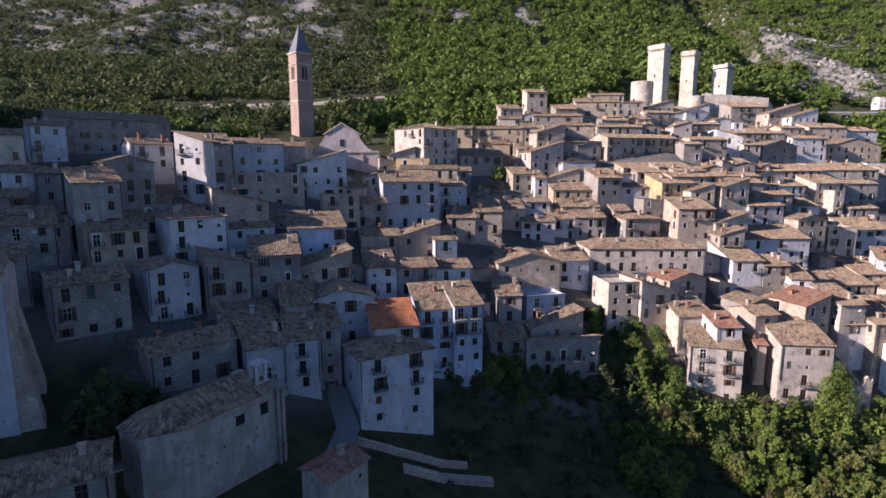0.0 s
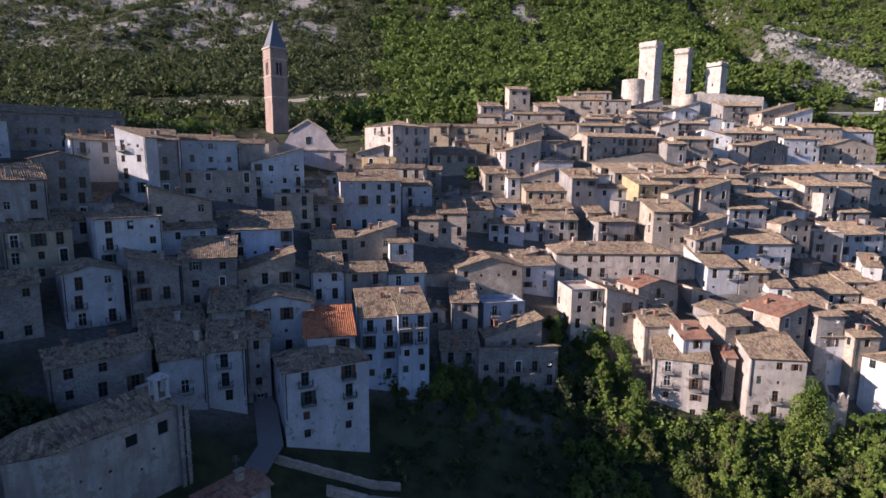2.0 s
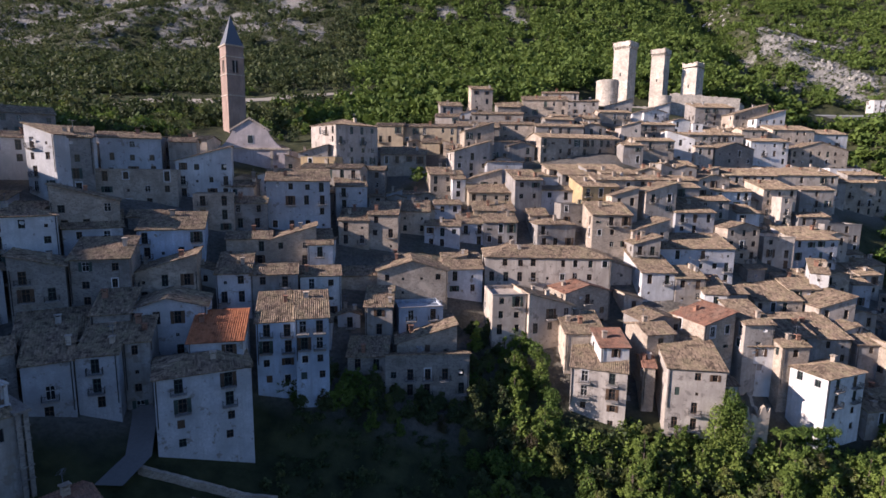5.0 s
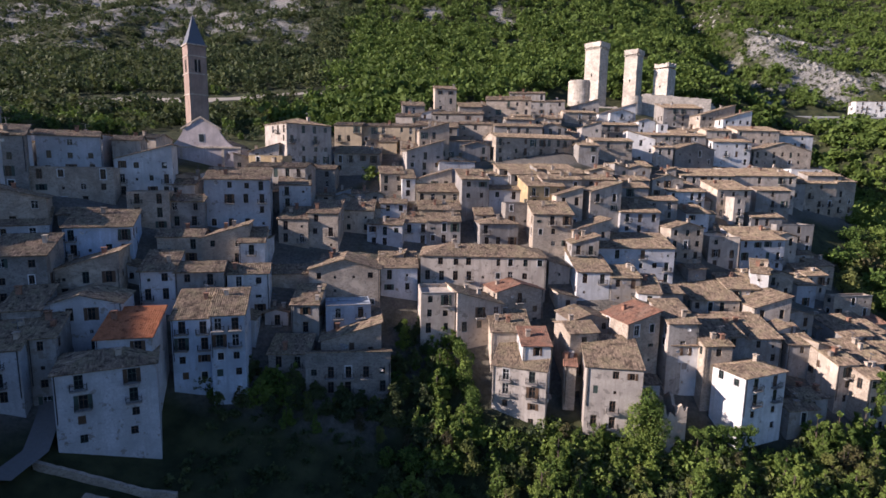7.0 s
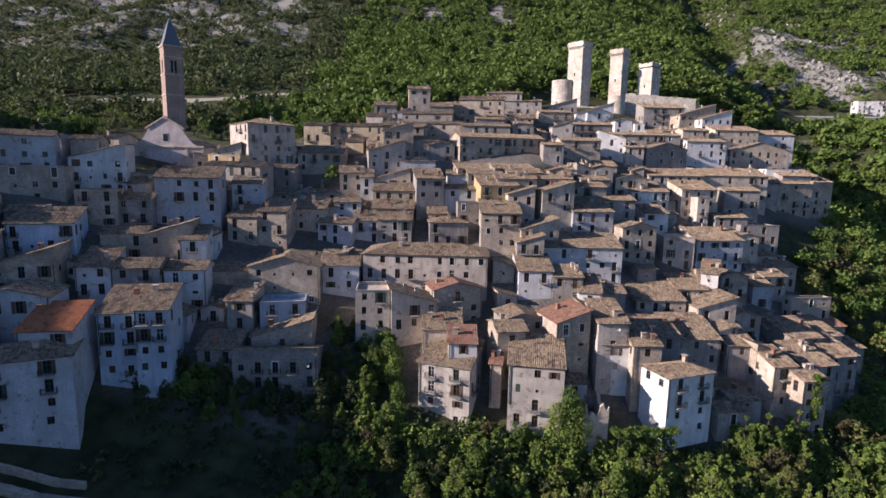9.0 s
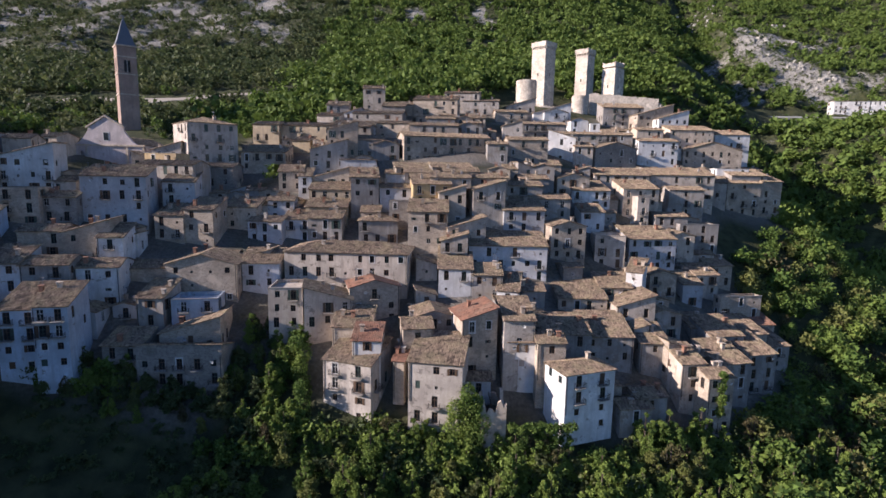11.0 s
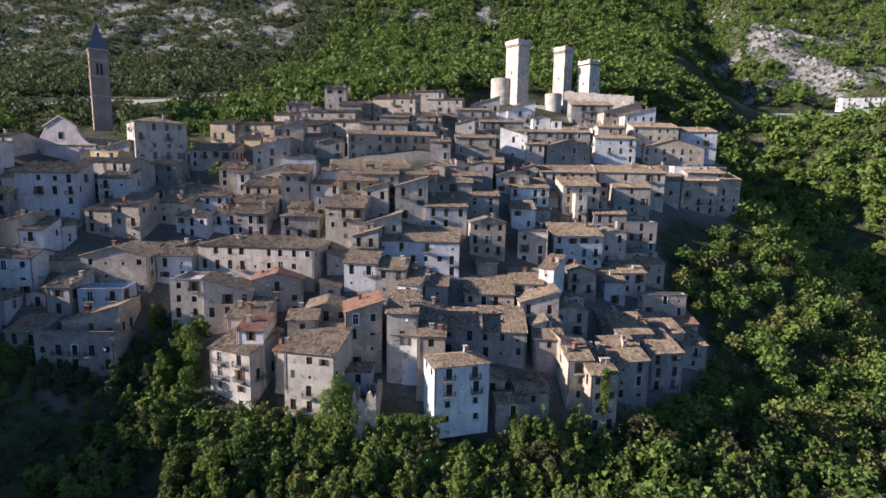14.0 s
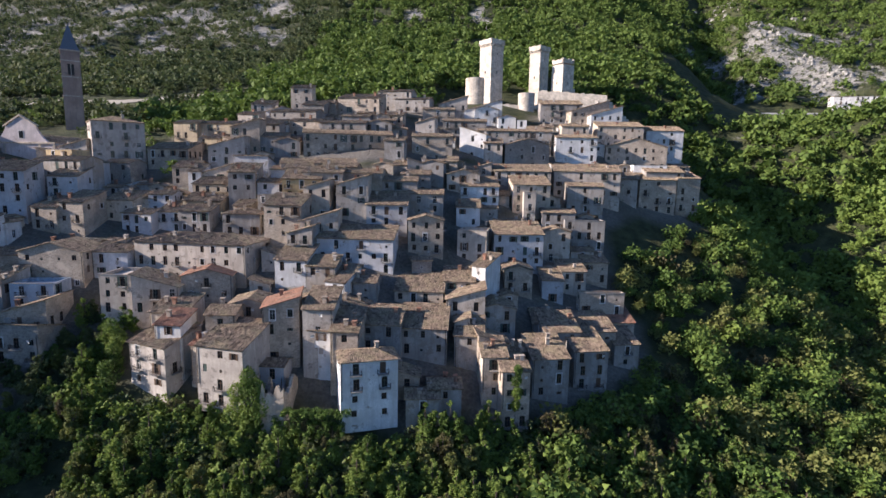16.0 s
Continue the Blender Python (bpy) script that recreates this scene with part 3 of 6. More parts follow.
# the gravel track along the foot of the mountain
TRACK = ((-175, 236), (-144, 246), (-131, 256), (-118, 267), (-99, 268), (-77, 268), (-60, 273), (-46, 280), (-20, 288))


def near_track(x, y):
    best = 1e9
    for (ax, ay), (bx, by) in zip(TRACK, TRACK[1:]):
        k = min(1.0, max(0.0, ((x - ax) * (bx - ax) + (y - ay) * (by - ay)) / ((bx - ax) ** 2 + (by - ay) ** 2)))
        best = min(best, math.hypot(x - ax - k * (bx - ax), y - ay - k * (by - ay)))
    return best


track = Shape()
rail = []
for (ax, ay), (bx, by) in zip(TRACK, TRACK[1:]):
    for i in range(8):
        k = i / 8
        px, py = ax + (bx - ax) * k, ay + (by - ay) * k
        wide = 2.6 + 1.6 * noise.noise(Vector((px, py, 1)) * 0.07)
        rail.append([(px, py - wide, height(px, py - wide) + 0.25), (px, py + wide, height(px, py + wide) + 0.3)])
for p, q in zip(rail, rail[1:]):
    track.face(p[0], q[0], q[1], p[1])
    track.face(p[0], p[1], (p[1][0], p[1][1], p[1][2] - 1), (p[0][0], p[0][1], p[0][2] - 1))
    track.face((p[0][0], p[0][1], p[0][2] - 1), (q[0][0], q[0][1], q[0][2] - 1), q[0], p[0])
tagged(new("track", track.mesh("track", GRAVEL)), "pale gravel track along the foot of the mountain", "track", kind="structure")

# limestone crags on the eastern slope
LIMESTONE, lt, lb = nodes_of("limestone", 0.95)
lime_a, lime_b = noise_node(lt, 0.35, 8, (1, 1, 2.2), 0.75, "World"), noise_node(lt, 1.6, 5, space="World")
lc = mix(lt, ramp(lt, lime_a.outputs[0], 0.38, 0.6), (0.12, 0.118, 0.1), (0.43, 0.41, 0.37))
lc = mix(lt, ramp(lt, lime_b.outputs[0], 0.5, 0.7), lc, (0.3, 0.28, 0.23))
lt.links.new(lc, lb.inputs["Base Color"])
bump(lt, lb, lime_a.outputs[0], 0.8, 0.8)
crag = Shape()
CRAGRNG = random.Random(77)
for cx, cy, ra, rb, count in ((392, 798, 26, 20, 26), (377, 757, 16, 14, 16), (385, 662, 18, 14, 26), (440, 706, 18, 12, 14), (379, 618, 15, 12, 26), (418, 638, 18, 10, 26), (373, 582, 11, 11, 14),
                              (383, 549, 11, 9, 16), (393, 527, 13, 8, 22), (377, 524, 8, 6, 10), (361, 482, 7, 7, 10), (312, 484, 7, 6, 8)):
    for _ in range(count):
        x, y = cx + CRAGRNG.gauss(0, 0.55) * ra, cy + CRAGRNG.gauss(0, 0.55) * rb
        a, b, c = CRAGRNG.uniform(0.9, 3.8), CRAGRNG.uniform(0.8, 2.2), CRAGRNG.uniform(0.6, 2.2)
        m = pose(x, y, height(x, y) + 0.2 * c, CRAGRNG.uniform(-15, 15), CRAGRNG.uniform(-25, 10), CRAGRNG.uniform(-30, 30))
        n0 = len(crag.v)
        for k in range(14):
            zz, ang = (-1.0 if k < 7 else 0.8), (k % 7) * 0.898 + CRAGRNG.uniform(-0.3, 0.3)
            r = CRAGRNG.uniform(0.75, 1.15) * (1.0 if k < 7 else 0.75)
            crag.v.append(tuple(m @ Vector((a * r * math.cos(ang), b * r * math.sin(ang), c * (zz + CRAGRNG.uniform(-0.3, 0.3))))))
        crag.f += [(n0 + i, n0 + (i + 1) % 7, n0 + 7 + (i + 1) % 7, n0 + 7 + i) for i in range(7)] + [tuple(n0 + 7 + i for i in range(7))]
tagged(new("crag", crag.mesh("crag", LIMESTONE)), "broken pale limestone ledges on the wooded slope", "rocks", kind="stuff")


# ---- the village houses ----
house(-0.6, 173.0, 72.0, 15.0, 14, 18.5, 45, "H", PLASTER_CREAM, TILE_OLD, 0)
house(19.8, 200.0, 73.8, 19.1, 9, 7.1, -4, "G", PLASTER_OCHRE, TILE_OLD, 1, density=0.8)
house(5.8, 199.0, 73.9, 9.7, 9, 8.3, -4, "G", PLASTER_OCHRE, TILE_OLD, 2, density=0.8)
house(25.7, 208.5, 78.1, 8.7, 5, 6.9, -4, "S", PLASTER_CREAM, TILE_OLD, 3, density=0.8)
house(20.6, 192.0, 68.0, 6.2, 6, 8.0, -4, "S", PLASTER_OCHRE, TILE_OLD, 4, density=0.8)
house(12.8, 178.0, 63.6, 14.1, 9, 11.4, 3, "S", STONE_WARM, TILE_OLD, 5)
house(4.4, 165.0, 58.8, 8.5, 8, 8.0, 3, "G", STONE_DARK, TILE_OLD, 6)
house(36.6, 185.0, 71.5, 9.7, 8, 12.2, 10, "L", STONE_WARM, TILE_OLD, 7)
house(39.1, 228.0, 90.6, 8.6, 7, 12.1, 8, "S", PLASTER_CREAM, TILE_OLD, 8, density=0.8)
house(63.8, 226.0, 86.4, 17.6, 9, 10.1, -5, "S", STONE_WARM, TILE_OLD, 9, density=0.8)
house(73.8, 247.1, 91.9, 15.1, 9, 9.6, -5, "G", PLASTER_GREY, TILE_OLD, 10, density=0.8)
house(43.9, 208.0, 79.1, 18.5, 8, 8.2, -4, "G", STONE_DARK, TILE_OLD, 11, density=0.8)
house(81.9, 245.6, 88.5, 15.5, 8, 7.8, -5, "G", PLASTER_GREY, TILE_OLD, 12, density=0.8)
house(50.4, 203.0, 75.2, 12.0, 8, 6.7, -4, "G", STONE_WARM, TILE_OLD, 13, density=0.8)
house(45.1, 186.8, 68.5, 9.3, 6, 7.9, 6, "S", PLASTER_GREY, TILE_OLD, 14)
house(34.2, 177.0, 64.8, 11.5, 10, 9.8, 14, "L", PLASTER_CREAM, TILE_OLD, 15)
house(50.6, 187.0, 67.1, 8.6, 7, 8.2, 8, "F", PLASTER_GREY, TILE_OLD, 16)
house(70.8, 191.1, 70.0, 30.0, 11, 10.7, 19, "G", STONE_WARM, TILE_OLD, 17, density=0.8)
house(65.3, 201.0, 74.5, 16.9, 8, 7.2, 4, "G", PLASTER_GREY, TILE_OLD, 18, density=0.8)
house(30.2, 165.0, 56.6, 3.8, 8, 7.4, 10, "S", PLASTER_WHITE, TILE_OLD, 19)
house(39.2, 160.0, 53.1, 12.4, 7, 7.2, 5, "S", PLASTER_OCHRE, TILE_OLD, 20)
house(39.7, 153.0, 48.6, 11.1, 7, 6.6, 5, "S", PLASTER_OCHRE, TILE_OLD, 21)
house(37.4, 167.0, 56.4, 10.6, 7, 6.4, 6, "L", PLASTER_CREAM, TILE_OLD, 22)
house(44.1, 174.0, 59.7, 10.9, 7, 6.2, 6, "B", PLASTER_PALE, TILE_OLD, 23)
house(49.3, 158.0, 56.8, 7.7, 9, 12.1, 12, "S", PLASTER_GREY, TILE_OLD, 24)
house(57.9, 168.0, 57.7, 8.7, 8, 6.7, 5, "G", PLASTER_WHITE, TILE_OLD, 25)
house(57.9, 160.0, 54.0, 9.4, 8, 7.5, 5, "G", PLASTER_PALE, TILE_OLD, 26)
house(68.4, 155.4, 55.3, 10.5, 9, 11.0, 12, "S", PLASTER_OCHRE, TILE_OLD, 27)
house(73.2, 159.1, 57.1, 11.3, 9, 10.3, 8, "G", STONE_WARM, TILE_OLD, 28)
house(60.6, 152.0, 50.8, 6.9, 6, 8.4, 6, "T", STONE_DARK, TILE_OLD, 29)
house(64.6, 165.1, 58.3, 10.0, 9, 8.7, 8, "G", PLASTER_GREY, TILE_OLD, 30)
house(62.3, 170.2, 59.7, 12.0, 5, 8.1, 17, "S", STONE_WARM, TILE_OLD, 31)
house(73.4, 169.7, 59.9, 12.5, 5, 7.9, 17, "S", PLASTER_GREY, TILE_OLD, 32)
house(76.0, 165.6, 58.8, 10.1, 9, 8.3, 8, "G", STONE_WARM, TILE_OLD, 33)
house(68.3, 142.8, 48.8, 9.9, 9, 11.5, 3, "S", STONE_WARM, TILE_OLD, 34)
house(74.0, 152.0, 53.2, 7.2, 6, 9.8, 6, "L", PLASTER_CREAM, TILE_OLD, 35)
house(83.8, 153.0, 54.2, 8.7, 10, 11.6, 10, "L", PLASTER_CREAM, TILE_OLD, 36)
house(55.2, 146.0, 45.9, 10.0, 8, 7.7, 8, "H", PLASTER_GREY, TILE_OLD, 37)
house(40.9, 147.0, 46.1, 8.8, 8, 7.6, 4, "S", PLASTER_GREY, TILE_OLD, 38)
house(33.6, 147.0, 45.7, 7.3, 8, 6.7, 4, "S", PLASTER_PALE, TILE_OLD, 39)
house(26.0, 144.0, 45.3, 9.0, 8, 7.2, -3, "G", PLASTER_PALE, TILE_OLD, 40)
house(17.2, 148.0, 48.5, 7.4, 8, 8.4, 0, "S", PLASTER_GREY, TILE_OLD, 41)
house(11.8, 138.0, 48.4, 7.2, 9, 10.6, 2, "S", STONE_WARM, TILE_OLD, 42)
house(4.8, 137.0, 47.0, 7.2, 8, 8.4, 2, "S", STONE_WARM, TILE_OLD, 43)
house(-0.0, 150.0, 52.8, 8.3, 8, 8.1, 2, "G", PLASTER_GREY, TILE_OLD, 44)
house(-8.9, 158.0, 62.4, 10.0, 6, 13.3, -8, "T", PLASTER_OCHRE, TILE_OLD, 45)
house(-4.2, 152.0, 59.3, 16.3, 8, 14.0, -5, "G", PLASTER_GREY, TILE_OLD, 46)
house(-0.3, 158.0, 58.7, 4.7, 7, 10.5, 0, "F", PLASTER_PALE, TILE_OLD, 47)
house(50.5, 129.5, 40.0, 28.6, 13, 11.1, 0, "H", PLASTER_CREAM, TILE_OLD, 48)
house(40.7, 117.0, 34.3, 7.1, 9, 12.7, 8, "T", PLASTER_CREAM, TILE_OLD, 49)
house(49.5, 118.0, 31.7, 9.9, 9, 10.3, 15, "R", PLASTER_CREAM, TILE_OLD, 50)
house(58.4, 123.6, 33.6, 11.0, 9, 11.3, 18, "F", STONE_WARM, TILE_RED, 51)
house(55.6, 113.0, 27.6, 7.9, 8, 8.5, 3, "S", PLASTER_CREAM, TILE_OLD, 52)
house(59.8, 107.0, 26.9, 5.4, 6, 11.3, 3, "S", PLASTER_WHITE, TILE_RED, 53)
house(56.4, 105.0, 23.2, 10.1, 9, 13.0, -16, "S", PLASTER_CREAM, TILE_OLD, 54, density=1.3, bays=2)
house(66.1, 106.0, 23.5, 2.1, 7, 8.8, -8, "G", STONE_WARM, TILE_RED, 55)
house(73.3, 102.5, 24.6, 10.0, 10, 13.2, -6, "S", PLASTER_CREAM, TILE_OLD, 56)
house(69.4, 110.0, 28.7, 5.9, 8, 11.8, 12, "G", STONE_WARM, TILE_OLD, 57)
house(81.4, 112.0, 30.4, 7.3, 9, 12.9, 18, "L", STONE_WARM, TILE_RED, 58)
house(75.9, 130.0, 36.9, 7.8, 12, 7.3, 3, "S", PLASTER_WHITE, TILE_OLD, 59)
house(83.2, 130.0, 35.7, 6.9, 6, 7.4, 3, "S", PLASTER_GREY, TILE_OLD, 60)
house(88.4, 140.0, 41.1, 19.3, 9, 9.4, 4, "S", PLASTER_PALE, TILE_OLD, 61)
house(75.2, 137.0, 42.4, 6.5, 7, 8.2, 2, "L", PLASTER_GREY, TILE_OLD, 62)
house(93.3, 153.3, 48.9, 11.1, 11, 9.7, 8, "S", PLASTER_PALE, TILE_OLD, 63)
house(78.1, 143.0, 45.0, 9.7, 7, 7.4, 10, "L", PLASTER_CREAM, TILE_OLD, 64)
house(104.7, 150.0, 45.3, 9.3, 9, 11.2, 10, "F", STONE_WARM, TILE_OLD, 65)
house(94.1, 165.0, 55.1, 10.7, 9, 9.8, 8, "G", PLASTER_GREY, TILE_OLD, 66)
house(100.6, 163.0, 51.6, 13.3, 9, 10.0, 6, "G", PLASTER_GREY, TILE_OLD, 67)
house(116.7, 180.0, 53.6, 11.9, 10, 7.9, 8, "S", PLASTER_WHITE, TILE_OLD, 68)
house(114.4, 166.3, 47.9, 6.9, 7, 8.1, 6, "S", PLASTER_WHITE, TILE_OLD, 69)
house(132.8, 183.0, 54.4, 11.9, 9, 13.0, 10, "S", PLASTER_CREAM, TILE_OLD, 70)
house(132.2, 178.0, 52.2, 3.6, 6, 12.2, 5, "T", PLASTER_CREAM, TILE_OLD, 71)
house(116.6, 154.0, 42.6, 7.9, 9, 10.6, -4, "T", PLASTER_CREAM, TILE_OLD, 72)
house(129.2, 158.0, 41.5, 13.6, 9, 12.7, 10, "S", PLASTER_PALE, TILE_OLD, 73)
house(111.2, 182.1, 57.3, 10.4, 8, 8.6, 8, "F", PLASTER_CREAM, TILE_OLD, 74)
house(97.7, 172.2, 57.0, 8.7, 9, 8.8, 6, "G", PLASTER_GREY, TILE_OLD, 75)
house(83.6, 163.2, 57.2, 11.4, 9, 9.7, 5, "G", STONE_WARM, TILE_OLD, 76)
house(98.2, 199.9, 69.9, 14.1, 9, 10.1, 6, "G", STONE_WARM, TILE_OLD, 77, density=0.8)
house(87.2, 188.5, 67.8, 6.6, 7, 8.5, 4, "G", PLASTER_GREY, TILE_OLD, 78)
house(111.5, 210.9, 71.5, 9.9, 10, 10.3, -8, "R", PLASTER_WHITE, TILE_OLD, 79, density=0.8)
house(126.7, 222.3, 73.6, 27.9, 8, 10.3, 4, "G", PLASTER_GREY, TILE_OLD, 80, density=0.8)
house(119.2, 208.3, 68.3, 6.7, 7, 9.3, 4, "S", PLASTER_CREAM, TILE_OLD, 81, density=0.8)
house(131.5, 211.0, 67.9, 16.4, 9, 10.4, 14, "F", STONE_DARK, TILE_OLD, 82, density=0.8)
house(149.9, 221.4, 71.4, 15.5, 9, 11.2, 6, "G", PLASTER_WHITE, TILE_OLD, 83, density=0.8)
house(150.5, 234.1, 76.5, 10.8, 8, 7.7, 6, "G", PLASTER_CREAM, TILE_OLD, 84, density=0.8)
house(164.4, 247.9, 82.4, 13.1, 9, 13.4, 8, "L", PLASTER_WHITE, TILE_OLD, 85, density=0.8)
house(168.6, 238.1, 77.0, 18.4, 8, 13.8, 6, "S", PLASTER_CREAM, TILE_OLD, 86, density=0.8)
house(158.2, 252.9, 84.4, 16.3, 8, 11.9, 10, "L", STONE_WARM, TILE_OLD, 87, density=0.8)
house(172.9, 227.1, 68.5, 22.9, 12, 15.3, 2, "F", STONE_WARM, TILE_OLD, 88, density=0.8)
house(186.9, 242.4, 75.7, 14.7, 8, 19.2, 4, "S", PLASTER_WHITE, TILE_OLD, 89, density=0.8)
house(176.0, 216.3, 61.5, 11.8, 7, 14.0, 2, "T", PLASTER_WHITE, TILE_OLD, 90, density=0.8)
house(130.0, 196.0, 58.5, 18.8, 8, 10.1, 4, "S", PLASTER_CREAM, TILE_OLD, 91, density=0.8)
house(151.8, 200.0, 58.8, 22.3, 8, 14.7, 4, "S", PLASTER_CREAM, TILE_OLD, 92, density=0.8)
house(150.5, 192.0, 54.0, 11.7, 8, 13.4, 4, "G", PLASTER_GREY, TILE_OLD, 93, density=0.8)
house(167.1, 206.9, 56.3, 5.6, 8, 11.7, -14, "S", PLASTER_CREAM, TILE_OLD, 94, density=0.8)
house(177.4, 209.1, 56.4, 13.1, 9, 16.4, 10, "S", STONE_WARM, TILE_OLD, 95, density=0.8)
house(188.5, 212.1, 57.1, 8.4, 8, 15.7, 12, "S", STONE_WARM, TILE_OLD, 96, density=0.8)
house(180.2, 212.0, 59.1, 13.3, 8, 15.7, 6, "S", PLASTER_GREY, TILE_OLD, 97, density=0.8)
house(141.1, 178.0, 46.2, 10.0, 8, 10.7, 4, "G", PLASTER_GREY, TILE_OLD, 98)
house(112.7, 247.1, 83.9, 16.1, 8, 6.7, 4, "L", PLASTER_WHITE, TILE_OLD, 99, density=0.8)
house(94.8, 237.4, 83.2, 13.2, 9, 8.5, 6, "G", STONE_WARM, TILE_OLD, 100, density=0.8)
house(106.9, 226.0, 77.5, 17.1, 9, 8.5, 5, "G", STONE_DARK, TILE_OLD, 101, density=0.8)
house(93.5, 212.0, 75.6, 7.2, 8, 8.8, 0, "L", PLASTER_CREAM, TILE_OLD, 102, density=0.8)
house(114.2, 246.0, 84.3, 10.3, 8, 7.2, 10, "F", PLASTER_WHITE, TILE_OLD, 103, density=0.8)
house(123.2, 240.0, 80.4, 7.3, 7, 6.4, 5, "F", PLASTER_WHITE, TILE_OLD, 104, density=0.8)
house(146.7, 261.5, 88.3, 18.4, 10, 10.4, 4, "S", PLASTER_GREY, TILE_OLD, 105, density=0.8)
house(129.3, 238.4, 79.2, 4.0, 5, 6.4, 0, "T", PLASTER_WHITE, TILE_OLD, 106, density=0.8)
house(77.3, 205.0, 74.6, 10.2, 8, 6.7, 4, "F", PLASTER_GREY, TILE_OLD, 107, density=0.8)
house(67.0, 212.0, 77.8, 10.5, 8, 6.2, 4, "G", PLASTER_GREY, TILE_OLD, 108, density=0.8)
house(99.3, 250.0, 86.9, 12.6, 8, 6.7, 6, "L", PLASTER_CREAM, TILE_OLD, 109, density=0.8)
house(105.9, 134.0, 29.9, 11.6, 10, 5.8, 4, "S", STONE_WARM, TILE_OLD, 110)
house(114.9, 139.0, 31.7, 7.8, 8, 6.9, 4, "S", PLASTER_CREAM, TILE_OLD, 111)
house(129.4, 148.7, 33.4, 7.2, 9, 8.8, 8, "F", STONE_WARM, TILE_OLD, 112)
house(119.5, 141.0, 35.3, 3.8, 8, 10.9, -25, "S", PLASTER_WHITE, TILE_OLD, 113)
house(138.4, 151.7, 30.4, 5.6, 8, 7.5, 8, "S", PLASTER_PALE, TILE_OLD, 114)
house(87.7, 127.0, 32.8, 5.0, 9, 7.7, -8, "S", PLASTER_WHITE, TILE_OLD, 115)
house(93.8, 130.0, 32.3, 5.3, 8, 6.5, 5, "G", PLASTER_GREY, TILE_OLD, 116)
house(90.8, 120.0, 28.2, 11.1, 9, 8.4, 5, "R", PLASTER_GREY, TILE_OLD, 117)
house(89.8, 112.0, 26.0, 5.3, 11, 10.4, 0, "S", PLASTER_WHITE, TILE_OLD, 118)
house(100.3, 118.0, 26.1, 9.0, 8, 9.5, 4, "S", PLASTER_GREY, TILE_OLD, 119)
house(109.1, 121.0, 24.9, 10.5, 10, 8.6, 4, "S", PLASTER_GREY, TILE_OLD, 120)
house(117.2, 125.7, 25.5, 3.3, 9, 7.9, 6, "L", PLASTER_CREAM, TILE_OLD, 121)
house(119.1, 122.0, 23.5, 6.2, 8, 9.0, 3, "S", PLASTER_GREY, TILE_OLD, 122)
house(124.5, 121.0, 22.5, 6.6, 7, 10.4, 14, "R", STONE_WARM, TILE_OLD, 123)
house(117.4, 131.0, 29.2, 8.9, 10, 9.6, 6, "L", PLASTER_CREAM, TILE_OLD, 124)
house(124.4, 133.0, 26.8, 9.0, 9, 8.8, 10, "F", PLASTER_GREY, TILE_OLD, 125)
house(101.9, 105.0, 23.1, 10.8, 7, 13.9, 24, "H", PLASTER_WHITE, TILE_OLD, 126, density=1.3, bays=2)
house(125.0, 116.0, 21.4, 5.2, 7, 11.8, 12, "S", PLASTER_CREAM, TILE_OLD, 127)
house(129.3, 113.0, 19.8, 5.6, 7, 13.2, 14, "G", STONE_WARM, TILE_OLD, 128)
house(136.7, 123.0, 19.3, 8.1, 9, 11.2, 16, "S", PLASTER_GREY, TILE_OLD, 129)
house(146.0, 130.0, 19.2, 7.9, 9, 11.0, 16, "S", PLASTER_GREY, TILE_OLD, 130)
house(155.9, 141.0, 17.7, 6.3, 9, 7.4, 16, "S", PLASTER_GREY, TILE_OLD, 131)
house(148.9, 141.0, 20.5, 9.1, 9, 7.9, 14, "S", STONE_WARM, TILE_OLD, 132)
house(155.0, 149.0, 20.8, 8.5, 8, 6.4, 10, "S", STONE_WARM, TILE_RED, 133)
house(139.9, 134.0, 22.0, 8.4, 9, 9.5, 12, "S", PLASTER_GREY, TILE_OLD, 134)
house(136.1, 139.0, 22.3, 5.6, 7, 5.3, 8, "S", PLASTER_GREY, TILE_OLD, 135)
house(151.2, 152.0, 27.6, 11.7, 3, 10.5, 10, "T", STONE_WARM, TILE_OLD, 136)
house(140.1, 166.0, 41.7, 7.4, 8, 11.9, 6, "F", PLASTER_CREAM, TILE_OLD, 137)
house(148.8, 176.0, 44.2, 11.9, 8, 13.0, 4, "T", PLASTER_GREY, TILE_OLD, 138)
house(-43.2, 160.0, 66.6, 5.4, 9, 8.8, 0, "G", PLASTER_CREAM, TILE_OLD, 139)
house(89.2, 112.0, 30.4, 6.1, 9, 14.6, 6, "S", PLASTER_CREAM, TILE_OLD, 140)
house(95.3, 110.0, 26.7, 5.5, 9, 13.3, 5, "S", STONE_WARM, TILE_OLD, 141)
house(10.3, 143.0, 44.9, 7.5, 8, 6.8, 4, "S", PLASTER_CREAM, TILE_OLD, 142)
house(18.4, 147.0, 48.5, 8.5, 8, 11.0, 4, "S", PLASTER_CREAM, TILE_OLD, 143)
house(8.4, 122.0, 36.6, 9.4, 9, 5.8, 15, "G", STONE_WARM, TILE_OLD, 144)
house(20.3, 122.0, 37.9, 15.1, 10, 10.4, 8, "F", STONE_WARM, TILE_OLD, 145)
house(22.7, 114.0, 32.1, 9.0, 7, 8.5, 14, "T", PLASTER_BLUE, TILE_OLD, 146)
house(24.2, 109.0, 26.4, 11.6, 9, 6.4, 10, "L", STONE_WARM, TILE_OLD, 147)
house(24.6, 104.0, 23.5, 15.6, 8, 7.9, 8, "B", STONE_DARK, TILE_OLD, 148)
